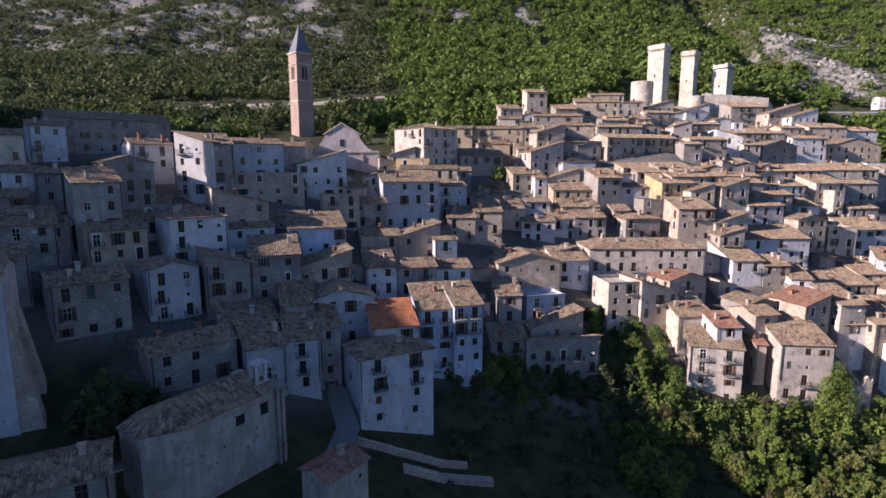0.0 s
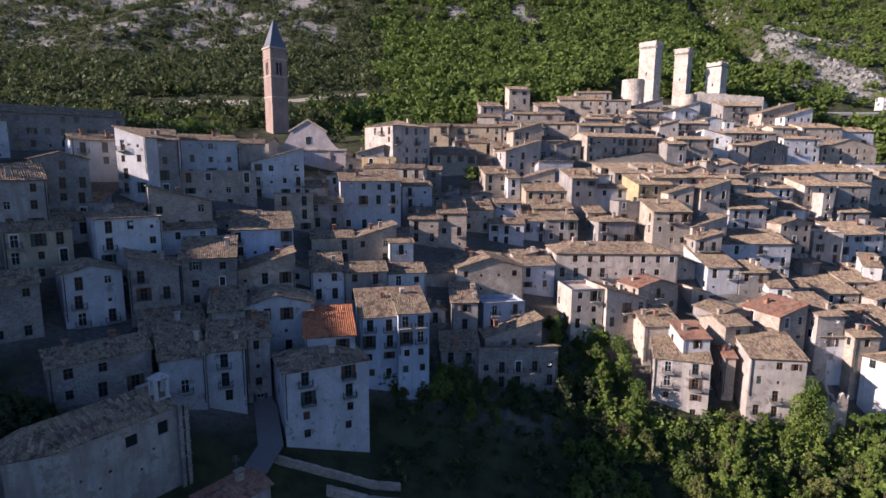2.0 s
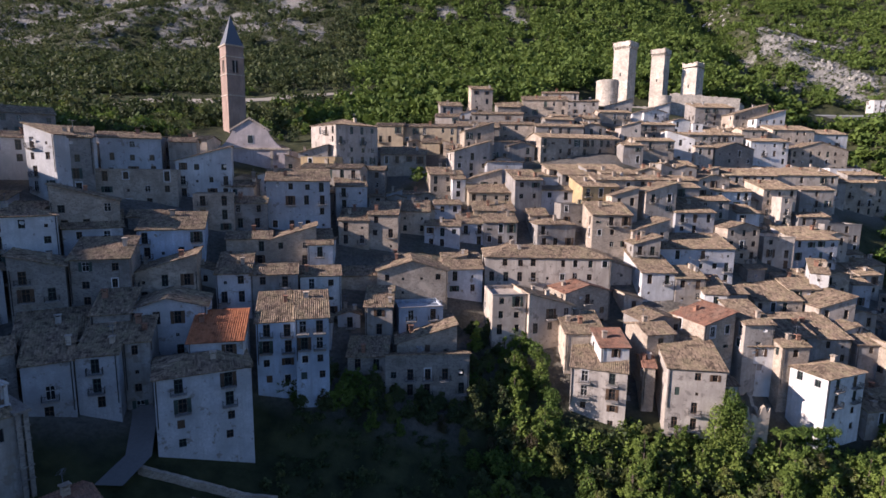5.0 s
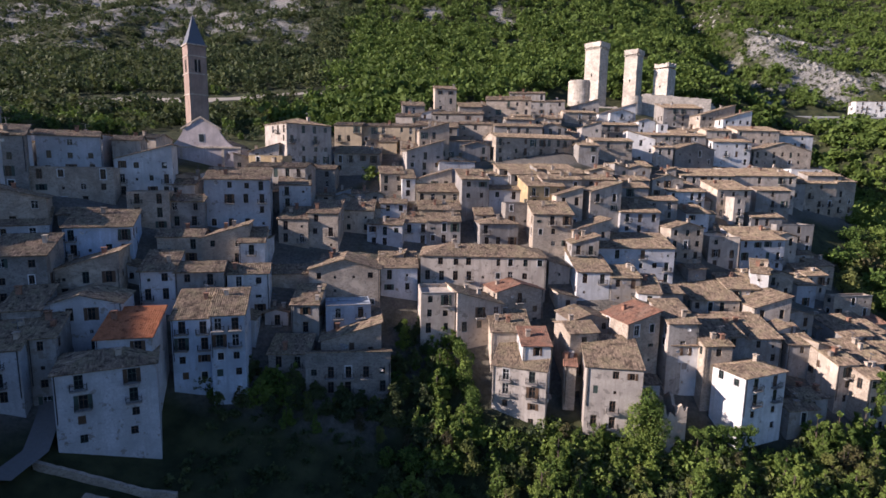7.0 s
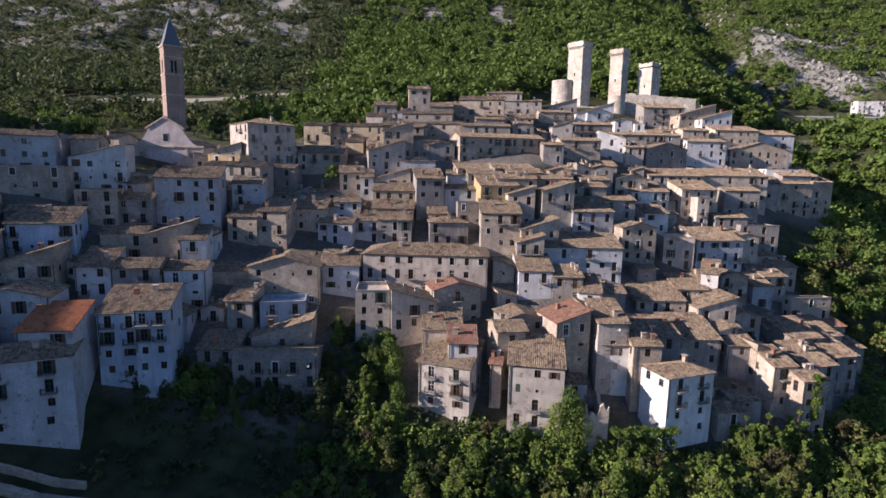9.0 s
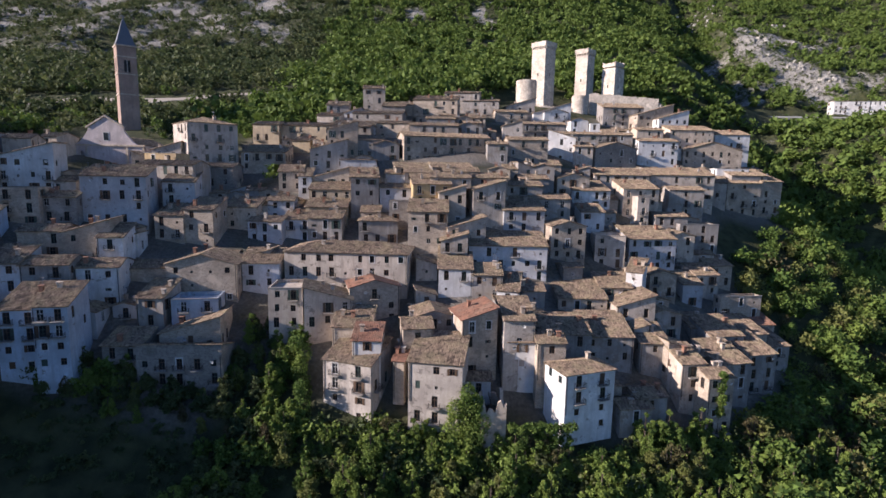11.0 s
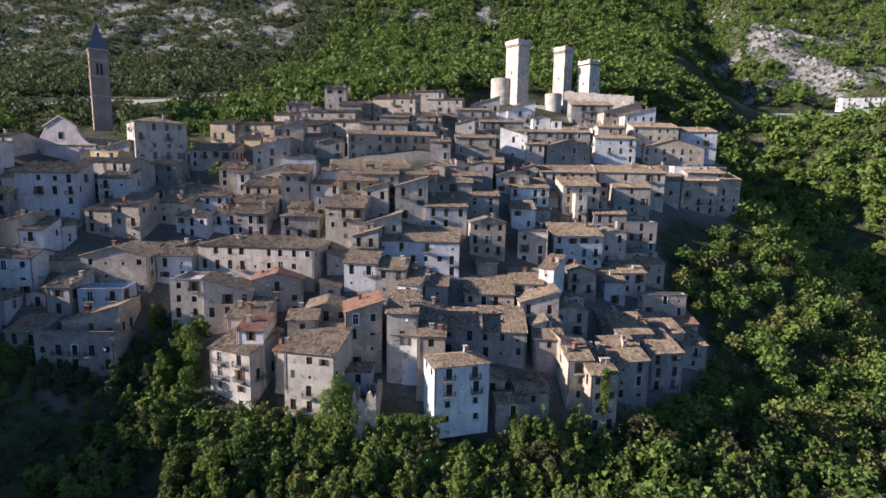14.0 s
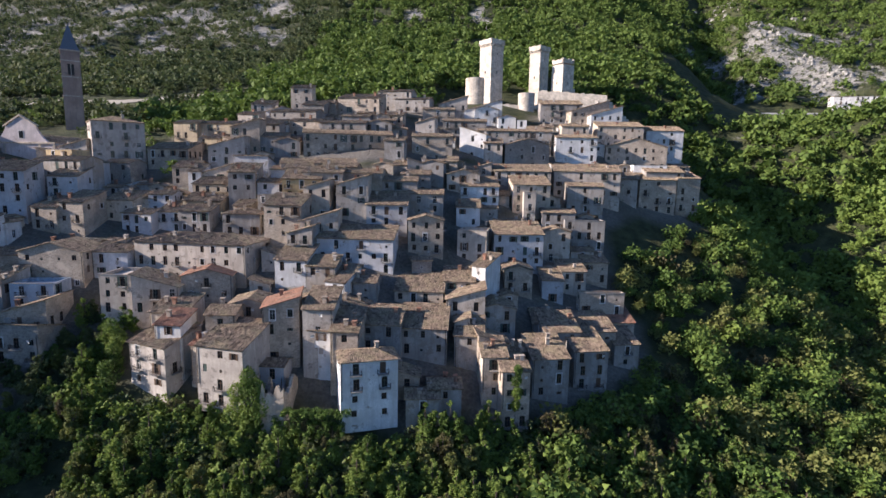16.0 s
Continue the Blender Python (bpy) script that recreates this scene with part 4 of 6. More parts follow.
house(13.4, 104.0, 25.2, 7.3, 6, 5.8, 4, "S", STONE_DARK, TILE_OLD, 149)
house(14.4, 112.0, 32.5, 5.4, 8, 9.1, 4, "S", PLASTER_GREY, TILE_OLD, 150)
house(4.9, 98.0, 34.1, 5.6, 9, 16.5, 15, "S", PLASTER_BLUE, TILE_OLD, 151, density=1.3, bays=2)
house(-1.2, 98.0, 33.3, 6.9, 10, 14.6, 15, "S", PLASTER_BLUE, TILE_OLD, 152, density=1.3, bays=2)
house(-8.3, 90.0, 32.3, 8.1, 9, 16.4, 15, "S", PLASTER_PALE, TILE_ORANGE, 153)
house(-7.5, 84.1, 29.5, 13.2, 10, 16.0, 28, "H", PLASTER_PALE, TILE_OLD, 154, density=1.3, bays=2)
house(-12.7, 108.0, 39.5, 6.2, 9, 9.8, 15, "S", PLASTER_PALE, TILE_OLD, 155)
house(-5.5, 110.0, 39.1, 8.7, 9, 11.3, 15, "G", PLASTER_GREY, TILE_OLD, 156)
house(2.5, 114.0, 38.1, 8.0, 9, 9.7, 15, "G", PLASTER_WHITE, TILE_OLD, 157)
house(0.7, 121.0, 43.4, 5.2, 8, 10.3, 15, "S", PLASTER_WHITE, TILE_OLD, 158)
house(-5.3, 122.0, 44.3, 9.7, 8, 9.5, 15, "L", STONE_WARM, TILE_OLD, 159)
house(-14.1, 120.0, 44.5, 9.0, 8, 7.2, 15, "G", STONE_WARM, TILE_OLD, 160)
house(-8.0, 136.0, 56.3, 14.6, 9, 15.6, 15, "S", PLASTER_PALE, TILE_OLD, 161)
house(2.7, 146.0, 54.8, 7.8, 9, 11.7, 15, "S", PLASTER_PALE, TILE_OLD, 162)
house(-23.9, 126.0, 53.5, 8.3, 8, 10.2, 20, "T", STONE_WARM, TILE_OLD, 163)
house(-17.8, 130.0, 51.3, 8.0, 9, 8.8, 15, "G", STONE_DARK, TILE_OLD, 164)
house(-30.8, 137.0, 60.6, 12.3, 9, 16.0, 20, "L", PLASTER_WHITE, TILE_OLD, 165)
house(-41.2, 127.1, 58.6, 16.0, 10, 9.7, 20, "T", STONE_WARM, TILE_OLD, 166)
house(-45.1, 132.1, 65.6, 12.2, 10, 12.8, 32, "G", PLASTER_PALE, TILE_OLD, 167)
house(-40.3, 146.0, 65.4, 6.4, 9, 9.9, 20, "G", PLASTER_CREAM, TILE_OLD, 168)
house(-55.3, 118.0, 65.5, 7.4, 10, 15.9, -12, "R", PLASTER_WHITE, TILE_OLD, 169)
house(-65.5, 122.1, 65.0, 8.4, 10, 11.9, 42, "G", PLASTER_WHITE, TILE_OLD, 170)
house(-50.2, 121.0, 65.1, 6.2, 9, 14.3, 32, "S", STONE_DARK, TILE_OLD, 171)
house(-85.3, 140.6, 72.0, 27.2, 16, 10.6, 42, "G", STONE_DARK, TILE_OLD, 172)
house(-89.7, 108.1, 66.4, 9.5, 10, 13.1, 38, "G", PLASTER_CREAM, TILE_OLD, 173)
house(-81.5, 103.0, 59.0, 5.3, 9, 8.4, 38, "G", PLASTER_PALE, TILE_OLD, 174)
house(-71.2, 88.1, 50.3, 11.0, 9, 9.0, 38, "S", STONE_DARK, TILE_OLD, 175)
house(-80.8, 95.1, 54.6, 10.7, 9, 7.9, 38, "G", STONE_DARK, TILE_OLD, 176)
house(-68.7, 79.1, 46.6, 9.6, 9, 10.0, 40, "G", STONE_DARK, TILE_OLD, 177)
house(-91.1, 125.0, 69.4, 7.1, 10, 10.8, 42, "G", PLASTER_WHITE, TILE_OLD, 178)
house(-63.1, 108.1, 60.9, 9.0, 9, 13.2, 42, "F", STONE_DARK, TILE_OLD, 179)
house(-62.0, 96.1, 57.2, 7.7, 9, 15.6, 42, "S", PLASTER_GREY, TILE_OLD, 180)
house(-76.6, 104.0, 58.7, 4.2, 9, 8.6, 42, "G", PLASTER_GREY, TILE_OLD, 181)
house(-42.1, 111.1, 52.5, 11.2, 9, 9.1, 32, "R", STONE_WARM, TILE_OLD, 182)
house(-46.0, 100.1, 50.6, 10.4, 10, 12.4, 42, "H", PLASTER_WHITE, TILE_OLD, 183)
house(-57.1, 104.0, 49.7, 5.4, 8, 5.9, 42, "G", PLASTER_PALE, TILE_OLD, 184)
house(-39.6, 109.1, 47.6, 9.6, 9, 5.9, 32, "S", PLASTER_PALE, TILE_OLD, 185)
house(-34.2, 118.0, 49.0, 7.2, 8, 4.7, 20, "G", STONE_DARK, TILE_OLD, 186)
house(-26.8, 113.0, 47.1, 11.9, 9, 9.0, 20, "S", PLASTER_BLUE, TILE_OLD, 187)
house(-23.5, 104.0, 40.4, 10.9, 9, 9.1, 20, "L", STONE_WARM, TILE_OLD, 188)
house(-58.0, 94.1, 48.9, 9.4, 9, 9.7, 42, "S", PLASTER_OCHRE, TILE_OLD, 189)
house(-46.0, 89.1, 42.8, 8.2, 9, 11.5, 42, "F", PLASTER_PALE, TILE_OLD, 190)
house(-54.4, 80.2, 42.4, 10.4, 10, 9.6, 42, "G", STONE_DARK, TILE_OLD, 191)
house(-67.4, 92.0, 49.9, 4.5, 9, 8.3, 42, "G", STONE_DARK, TILE_OLD, 192)
house(-38.3, 93.0, 43.0, 7.5, 9, 11.1, 32, "R", STONE_DARK, TILE_OLD, 193)
house(-31.4, 98.0, 43.7, 9.1, 9, 12.6, 20, "S", STONE_DARK, TILE_OLD, 194)
house(-18.5, 95.0, 36.1, 12.2, 9, 12.7, 20, "F", PLASTER_PALE, TILE_OLD, 195)
house(-25.5, 91.0, 36.1, 5.5, 8, 11.4, 20, "S", STONE_DARK, TILE_OLD, 196)
house(-31.7, 86.1, 33.2, 9.3, 9, 7.9, 32, "S", STONE_DARK, TILE_OLD, 197)
house(-27.7, 80.0, 32.1, 6.0, 9, 9.3, 32, "S", PLASTER_PALE, TILE_OLD, 198)
house(-22.7, 83.0, 32.2, 5.4, 9, 11.1, 20, "S", PLASTER_PALE, TILE_OLD, 199)
house(-37.0, 76.2, 33.4, 12.3, 9, 8.0, 42, "G", STONE_DARK, TILE_OLD, 200)
house(-19.2, 87.0, 33.0, 3.6, 8, 12.3, 20, "S", PLASTER_GREY, TILE_OLD, 201)
house(116.8, 196.3, 59.8, 5.0, 5, 5.8, 0, "L", PLASTER_GREY, TILE_OLD, 202, density=0.8)
house(150.7, 187.7, 44.6, 5.0, 5, 5.9, 4, "F", STONE_WARM, TILE_OLD, 203)
house(105.0, 142.9, 35.8, 5.0, 5, 5.3, 12, "G", STONE_DARK, TILE_OLD, 204)
house(111.6, 108.0, 15.0, 6.5, 6, 5.8, 12, "G", PLASTER_GREY, TILE_OLD, 205)
house(134.6, 233.0, 75.2, 6.5, 6, 5.9, 0, "S", PLASTER_GREY, TILE_OLD, 206, density=0.8)
house(41.3, 200.7, 73.7, 6.5, 6, 5.9, 12, "G", PLASTER_WHITE, TILE_OLD, 207, density=0.8)
house(28.8, 131.8, 38.1, 6.5, 6, 6.6, 0, "L", PLASTER_GREY, TILE_OLD, 208)
house(121.2, 147.8, 32.6, 4.5, 5, 4.8, 8, "S", STONE_WARM, TILE_OLD, 209)
house(21.3, 131.9, 38.4, 5.0, 5, 5.1, 8, "G", STONE_DARK, TILE_OLD, 210)
house(-24.4, 143.6, 56.4, 6.5, 6, 6.9, 12, "F", STONE_WARM, TILE_OLD, 211)
house(184.3, 220.7, 57.0, 7.0, 7, 9.0, 8, "G", PLASTER_GREY, TILE_OLD, 212, density=0.8)
house(164.1, 218.6, 59.6, 4.5, 5, 4.5, 12, "S", PLASTER_CREAM, TILE_OLD, 213, density=0.8)
house(53.5, 217.0, 78.0, 4.5, 5, 4.5, 12, "S", PLASTER_CREAM, TILE_OLD, 214, density=0.8)
house(157.1, 216.3, 60.8, 5.0, 5, 4.9, 8, "F", PLASTER_CREAM, TILE_OLD, 215, density=0.8)
house(-16.6, 145.0, 57.3, 8.5, 8, 10.0, 8, "F", PLASTER_WHITE, TILE_OLD, 216)
house(31.9, 203.8, 74.1, 5.0, 5, 4.9, 4, "S", STONE_DARK, TILE_OLD, 217, density=0.8)
house(80.3, 218.8, 78.9, 6.5, 6, 6.3, 0, "S", STONE_WARM, TILE_OLD, 218, density=0.8)
house(28.0, 159.0, 49.9, 4.5, 5, 4.5, 0, "R", PLASTER_CREAM, TILE_OLD, 219)
house(48.8, 215.7, 82.5, 8.5, 8, 8.2, 4, "S", STONE_DARK, TILE_OLD, 220, density=0.8)
house(144.2, 156.9, 32.1, 7.0, 7, 8.7, 12, "S", PLASTER_CREAM, TILE_OLD, 221)
house(-0.6, 128.5, 41.9, 5.0, 5, 5.6, 8, "L", PLASTER_WHITE, TILE_OLD, 222)
house(-15.5, 157.1, 57.0, 5.0, 5, 5.4, 12, "L", STONE_DARK, TILE_OLD, 223)
house(127.9, 124.6, 20.0, 6.5, 6, 7.7, 4, "G", STONE_WARM, TILE_OLD, 224)
house(149.2, 212.8, 60.0, 5.0, 5, 4.8, 12, "R", PLASTER_GREY, TILE_OLD, 225, density=0.8)
house(91.0, 180.1, 59.8, 4.5, 5, 4.9, 0, "S", STONE_WARM, TILE_OLD, 226)
house(81.2, 107.5, 19.6, 5.0, 5, 4.9, 4, "G", PLASTER_PALE, TILE_OLD, 227)
house(23.4, 152.3, 48.8, 6.5, 6, 5.4, 12, "S", PLASTER_CREAM, TILE_OLD, 228)
house(29.2, 186.5, 65.9, 6.5, 6, 5.4, 0, "S", PLASTER_CREAM, TILE_OLD, 229)
house(-12.8, 167.9, 63.6, 8.5, 8, 9.2, 8, "L", PLASTER_CREAM, TILE_OLD, 230)
house(-52.3, 107.1, 50.4, 6.5, 6, 6.5, 12, "S", PLASTER_GREY, TILE_OLD, 231)
house(99.3, 186.8, 60.8, 5.0, 5, 5.6, 8, "R", PLASTER_GREY, TILE_OLD, 232)
house(95.0, 219.2, 74.0, 4.5, 5, 4.5, 4, "G", STONE_WARM, TILE_OLD, 233, density=0.8)
house(75.6, 217.2, 78.5, 6.5, 6, 5.4, 8, "F", STONE_WARM, TILE_OLD, 234, density=0.8)
house(189.4, 229.0, 61.2, 8.5, 8, 10.7, 8, "G", STONE_DARK, TILE_OLD, 235, density=0.8)
house(17.2, 160.3, 52.4, 5.0, 5, 4.5, 12, "G", PLASTER_GREY, TILE_OLD, 236)
house(-3.0, 131.8, 44.1, 5.0, 5, 5.8, 8, "F", PLASTER_CREAM, TILE_OLD, 237)
house(22.9, 175.3, 59.3, 5.0, 5, 4.5, 4, "G", STONE_WARM, TILE_OLD, 238)
house(-19.4, 111.3, 39.2, 4.5, 5, 4.8, 8, "R", PLASTER_WHITE, TILE_OLD, 239)
house(39.6, 195.9, 73.4, 8.5, 8, 7.9, 0, "S", STONE_DARK, TILE_OLD, 240, density=0.8)
house(99.7, 112.1, 17.7, 4.5, 5, 4.5, 12, "F", STONE_WARM, TILE_OLD, 241)
house(4.5, 187.9, 65.4, 5.0, 5, 5.0, 12, "G", PLASTER_PALE, TILE_OLD, 242)
house(31.4, 127.0, 37.5, 8.5, 8, 9.0, 8, "S", PLASTER_PALE, TILE_OLD, 243)
house(72.1, 116.5, 29.4, 8.5, 8, 8.8, 12, "F", PLASTER_GREY, TILE_OLD, 244)
house(143.1, 207.3, 59.4, 6.5, 6, 6.6, 4, "R", PLASTER_WHITE, TILE_OLD, 245, density=0.8)
house(120.2, 172.7, 47.3, 5.0, 5, 5.8, 8, "G", PLASTER_CREAM, TILE_OLD, 246)
house(-79.2, 112.8, 58.6, 4.5, 5, 4.5, 0, "G", STONE_DARK, TILE_OLD, 247)
house(-18.6, 151.4, 57.4, 6.5, 6, 7.1, 4, "F", STONE_DARK, TILE_OLD, 248)
house(15.4, 131.5, 38.4, 4.5, 5, 4.5, 8, "G", PLASTER_GREY, TILE_OLD, 249)
house(33.2, 214.9, 79.8, 6.5, 6, 5.8, 0, "L", PLASTER_PALE, TILE_OLD, 250, density=0.8)
house(81.1, 223.8, 79.5, 5.0, 5, 4.9, 12, "S", PLASTER_WHITE, TILE_OLD, 251, density=0.8)
house(31.6, 154.6, 47.2, 4.5, 5, 4.5, 8, "S", PLASTER_GREY, TILE_OLD, 252)
house(8.4, 149.3, 48.4, 5.0, 5, 4.7, 8, "F", PLASTER_CREAM, TILE_OLD, 253)
house(96.6, 180.6, 60.1, 6.5, 6, 6.8, 12, "R", PLASTER_GREY, TILE_OLD, 254)
house(43.8, 142.8, 40.1, 4.5, 5, 4.5, 12, "F", STONE_WARM, TILE_OLD, 255)
house(107.0, 195.7, 61.3, 4.5, 5, 4.7, 0, "R", STONE_WARM, TILE_OLD, 256, density=0.8)
house(2.5, 107.7, 30.3, 6.5, 6, 6.2, 8, "F", PLASTER_PALE, TILE_OLD, 257)
house(128.7, 171.4, 43.3, 5.0, 5, 5.7, 12, "G", STONE_WARM, TILE_OLD, 258)
house(147.6, 168.7, 36.0, 6.5, 6, 7.5, 4, "G", PLASTER_CREAM, TILE_OLD, 259)
house(87.2, 173.1, 59.6, 6.5, 6, 7.4, 0, "F", STONE_WARM, TILE_OLD, 260)
house(124.3, 166.8, 42.9, 5.0, 5, 6.3, 0, "R", PLASTER_CREAM, TILE_OLD, 261)
house(132.0, 167.5, 40.1, 5.0, 5, 5.9, 8, "S", PLASTER_WHITE, TILE_OLD, 262)
house(119.4, 164.7, 42.2, 4.5, 5, 4.6, 8, "F", STONE_WARM, TILE_OLD, 263)
house(112.8, 190.8, 58.4, 5.0, 5, 5.6, 8, "S", STONE_WARM, TILE_OLD, 264, density=0.8)
house(151.0, 164.3, 33.5, 7.0, 7, 8.6, 12, "S", STONE_WARM, TILE_OLD, 265)
house(115.5, 111.2, 16.0, 6.5, 6, 5.9, 12, "G", PLASTER_GREY, TILE_OLD, 266)
house(139.9, 190.7, 49.9, 5.0, 5, 5.8, 4, "R", PLASTER_CREAM, TILE_OLD, 267, density=0.8)
house(12.9, 157.2, 51.4, 5.0, 5, 4.7, 4, "F", STONE_DARK, TILE_OLD, 268)
house(79.0, 212.5, 76.5, 6.5, 6, 5.6, 12, "G", PLASTER_GREY, TILE_OLD, 269, density=0.8)
house(68.8, 134.6, 37.0, 5.0, 5, 4.6, 0, "R", PLASTER_CREAM, TILE_OLD, 270)
house(47.9, 195.2, 68.6, 4.5, 5, 4.5, 0, "F", STONE_WARM, TILE_OLD, 271, density=0.8)
house(84.9, 208.2, 73.1, 5.0, 5, 5.3, 12, "G", PLASTER_GREY, TILE_OLD, 272, density=0.8)
house(8.2, 113.3, 30.4, 4.5, 5, 4.5, 12, "F", PLASTER_PALE, TILE_OLD, 273)
house(-49.1, 144.2, 64.5, 7.0, 7, 7.8, 8, "L", PLASTER_PALE, TILE_OLD, 274)
house(32.9, 199.5, 74.2, 7.0, 7, 7.1, 0, "S", PLASTER_CREAM, TILE_OLD, 275, density=0.8)
house(123.2, 229.4, 73.6, 5.0, 5, 5.0, 0, "S", PLASTER_GREY, TILE_OLD, 276, density=0.8)
house(105.1, 189.4, 61.3, 6.5, 6, 7.1, 4, "S", STONE_WARM, TILE_OLD, 277)
house(-56.9, 138.7, 65.8, 8.5, 8, 9.2, 8, "F", PLASTER_WHITE, TILE_OLD, 278)
house(115.5, 173.1, 47.9, 4.5, 5, 4.5, 8, "R", PLASTER_GREY, TILE_OLD, 279)
house(163.0, 209.0, 55.6, 6.5, 6, 6.9, 8, "L", PLASTER_PALE, TILE_OLD, 280, density=0.8)
house(102.5, 211.9, 69.3, 4.5, 5, 4.5, 4, "S", PLASTER_WHITE, TILE_OLD, 281, density=0.8)
house(107.5, 112.4, 17.4, 5.0, 5, 5.0, 8, "R", STONE_WARM, TILE_OLD, 282)
house(43.2, 191.0, 67.6, 5.0, 5, 4.6, 4, "S", PLASTER_GREY, TILE_OLD, 283, density=0.8)
house(86.9, 196.7, 68.4, 5.0, 5, 5.5, 8, "S", PLASTER_PALE, TILE_OLD, 284, density=0.8)
house(135.3, 191.7, 50.7, 4.5, 5, 4.5, 12, "L", PLASTER_GREY, TILE_OLD, 285, density=0.8)
house(101.4, 180.9, 60.6, 7.0, 7, 9.1, 0, "F", PLASTER_GREY, TILE_OLD, 286)
house(127.2, 143.2, 27.8, 4.5, 5, 4.7, 12, "F", STONE_WARM, TILE_OLD, 287)
house(-58.6, 131.7, 63.4, 7.0, 7, 8.3, 0, "G", PLASTER_PALE, TILE_OLD, 288)
house(139.5, 237.4, 76.3, 5.0, 5, 4.7, 0, "S", PLASTER_CREAM, TILE_OLD, 289, density=0.8)
house(159.1, 228.6, 69.0, 5.0, 5, 5.5, 0, "F", PLASTER_WHITE, TILE_OLD, 290, density=0.8)
house(168.3, 221.5, 61.1, 5.0, 5, 5.9, 8, "F", STONE_WARM, TILE_OLD, 291, density=0.8)
house(79.6, 120.1, 28.3, 6.5, 6, 5.3, 8, "L", PLASTER_CREAM, TILE_OLD, 292)
house(123.6, 183.3, 50.7, 4.5, 5, 5.0, 0, "S", STONE_WARM, TILE_OLD, 293)
house(51.7, 153.1, 47.5, 5.0, 5, 5.0, 4, "S", STONE_WARM, TILE_OLD, 295)
house(-15.4, 161.0, 60.8, 7.0, 7, 8.0, 12, "R", STONE_DARK, TILE_OLD, 296)
house(-9.3, 164.0, 57.7, 5.0, 5, 5.2, 12, "L", STONE_WARM, TILE_OLD, 297)
house(46.8, 166.6, 54.9, 5.0, 5, 5.3, 12, "G", PLASTER_PALE, TILE_OLD, 298)
house(69.4, 127.0, 31.4, 4.5, 5, 4.5, 12, "R", PLASTER_CREAM, TILE_OLD, 299)
house(10.7, 190.6, 65.7, 4.5, 5, 4.5, 12, "G", PLASTER_WHITE, TILE_OLD, 300, density=0.8)
house(44.1, 181.3, 62.7, 5.0, 5, 4.8, 4, "F", PLASTER_CREAM, TILE_OLD, 301)
house(27.4, 191.1, 67.2, 5.0, 5, 4.5, 0, "R", STONE_WARM, TILE_OLD, 302, density=0.8)
house(-76.6, 116.4, 59.5, 4.5, 5, 4.5, 12, "G", PLASTER_GREY, TILE_OLD, 303)
house(147.8, 183.1, 41.9, 4.5, 5, 5.0, 0, "G", PLASTER_CREAM, TILE_OLD, 304)
house(68.7, 219.2, 79.7, 6.5, 6, 5.4, 8, "G", STONE_WARM, TILE_OLD, 305, density=0.8)
house(125.0, 203.2, 59.5, 4.5, 5, 4.5, 12, "R", STONE_WARM, TILE_OLD, 306, density=0.8)
house(21.0, 159.9, 52.0, 5.0, 5, 4.8, 0, "F", STONE_WARM, TILE_OLD, 307)
house(40.7, 217.4, 79.9, 5.0, 5, 4.5, 4, "R", STONE_WARM, TILE_OLD, 308, density=0.8)
house(15.0, 195.9, 68.4, 4.5, 5, 4.5, 12, "F", STONE_DARK, TILE_OLD, 309, density=0.8)
house(7.3, 158.7, 51.5, 4.5, 5, 4.5, 8, "G", PLASTER_CREAM, TILE_OLD, 310)
house(104.0, 171.7, 50.9, 4.5, 5, 4.5, 8, "R", PLASTER_PALE, TILE_OLD, 311)
house(147.3, 243.8, 77.3, 4.5, 5, 4.5, 12, "L", PLASTER_WHITE, TILE_OLD, 313, density=0.8)
house(-23.2, 139.1, 54.7, 6.5, 6, 7.3, 4, "S", PLASTER_CREAM, TILE_OLD, 314)
house(188.8, 220.7, 56.6, 8.5, 8, 10.8, 4, "F", PLASTER_GREY, TILE_OLD, 315, density=0.8)
house(31.2, 137.0, 38.0, 4.5, 5, 4.5, 8, "F", STONE_WARM, TILE_OLD, 316)
house(155.4, 209.3, 60.4, 8.5, 8, 9.4, 4, "G", PLASTER_PALE, TILE_OLD, 317, density=0.8)
house(-60.3, 110.9, 52.5, 4.5, 5, 4.5, 12, "S", PLASTER_PALE, TILE_OLD, 318)
house(-71.3, 111.8, 58.3, 6.5, 6, 6.9, 4, "G", PLASTER_PALE, TILE_OLD, 319)
house(27.3, 152.7, 50.1, 7.0, 7, 7.1, 8, "G", PLASTER_PALE, TILE_OLD, 320)
house(58.9, 220.6, 78.9, 4.5, 5, 4.5, 12, "F", STONE_WARM, TILE_OLD, 321, density=0.8)
house(16.1, 188.3, 64.8, 4.5, 5, 4.5, 12, "L", STONE_DARK, TILE_OLD, 322)
house(51.5, 223.6, 83.9, 7.0, 7, 7.1, 4, "S", STONE_WARM, TILE_OLD, 323, density=0.8)
house(148.3, 208.1, 58.5, 6.5, 6, 6.3, 8, "S", STONE_WARM, TILE_OLD, 324, density=0.8)
house(-60.4, 125.1, 59.5, 5.0, 5, 5.4, 8, "F", STONE_DARK, TILE_OLD, 325)
house(92.8, 206.9, 69.6, 4.5, 5, 4.5, 8, "G", PLASTER_CREAM, TILE_OLD, 326, density=0.8)
house(135.0, 205.1, 59.0, 5.0, 5, 5.3, 8, "L", PLASTER_PALE, TILE_OLD, 327, density=0.8)
house(153.1, 244.8, 77.4, 4.5, 5, 4.5, 0, "R", PLASTER_GREY, TILE_OLD, 328, density=0.8)
house(11.9, 161.3, 52.2, 4.5, 5, 4.5, 12, "L", PLASTER_PALE, TILE_OLD, 329)
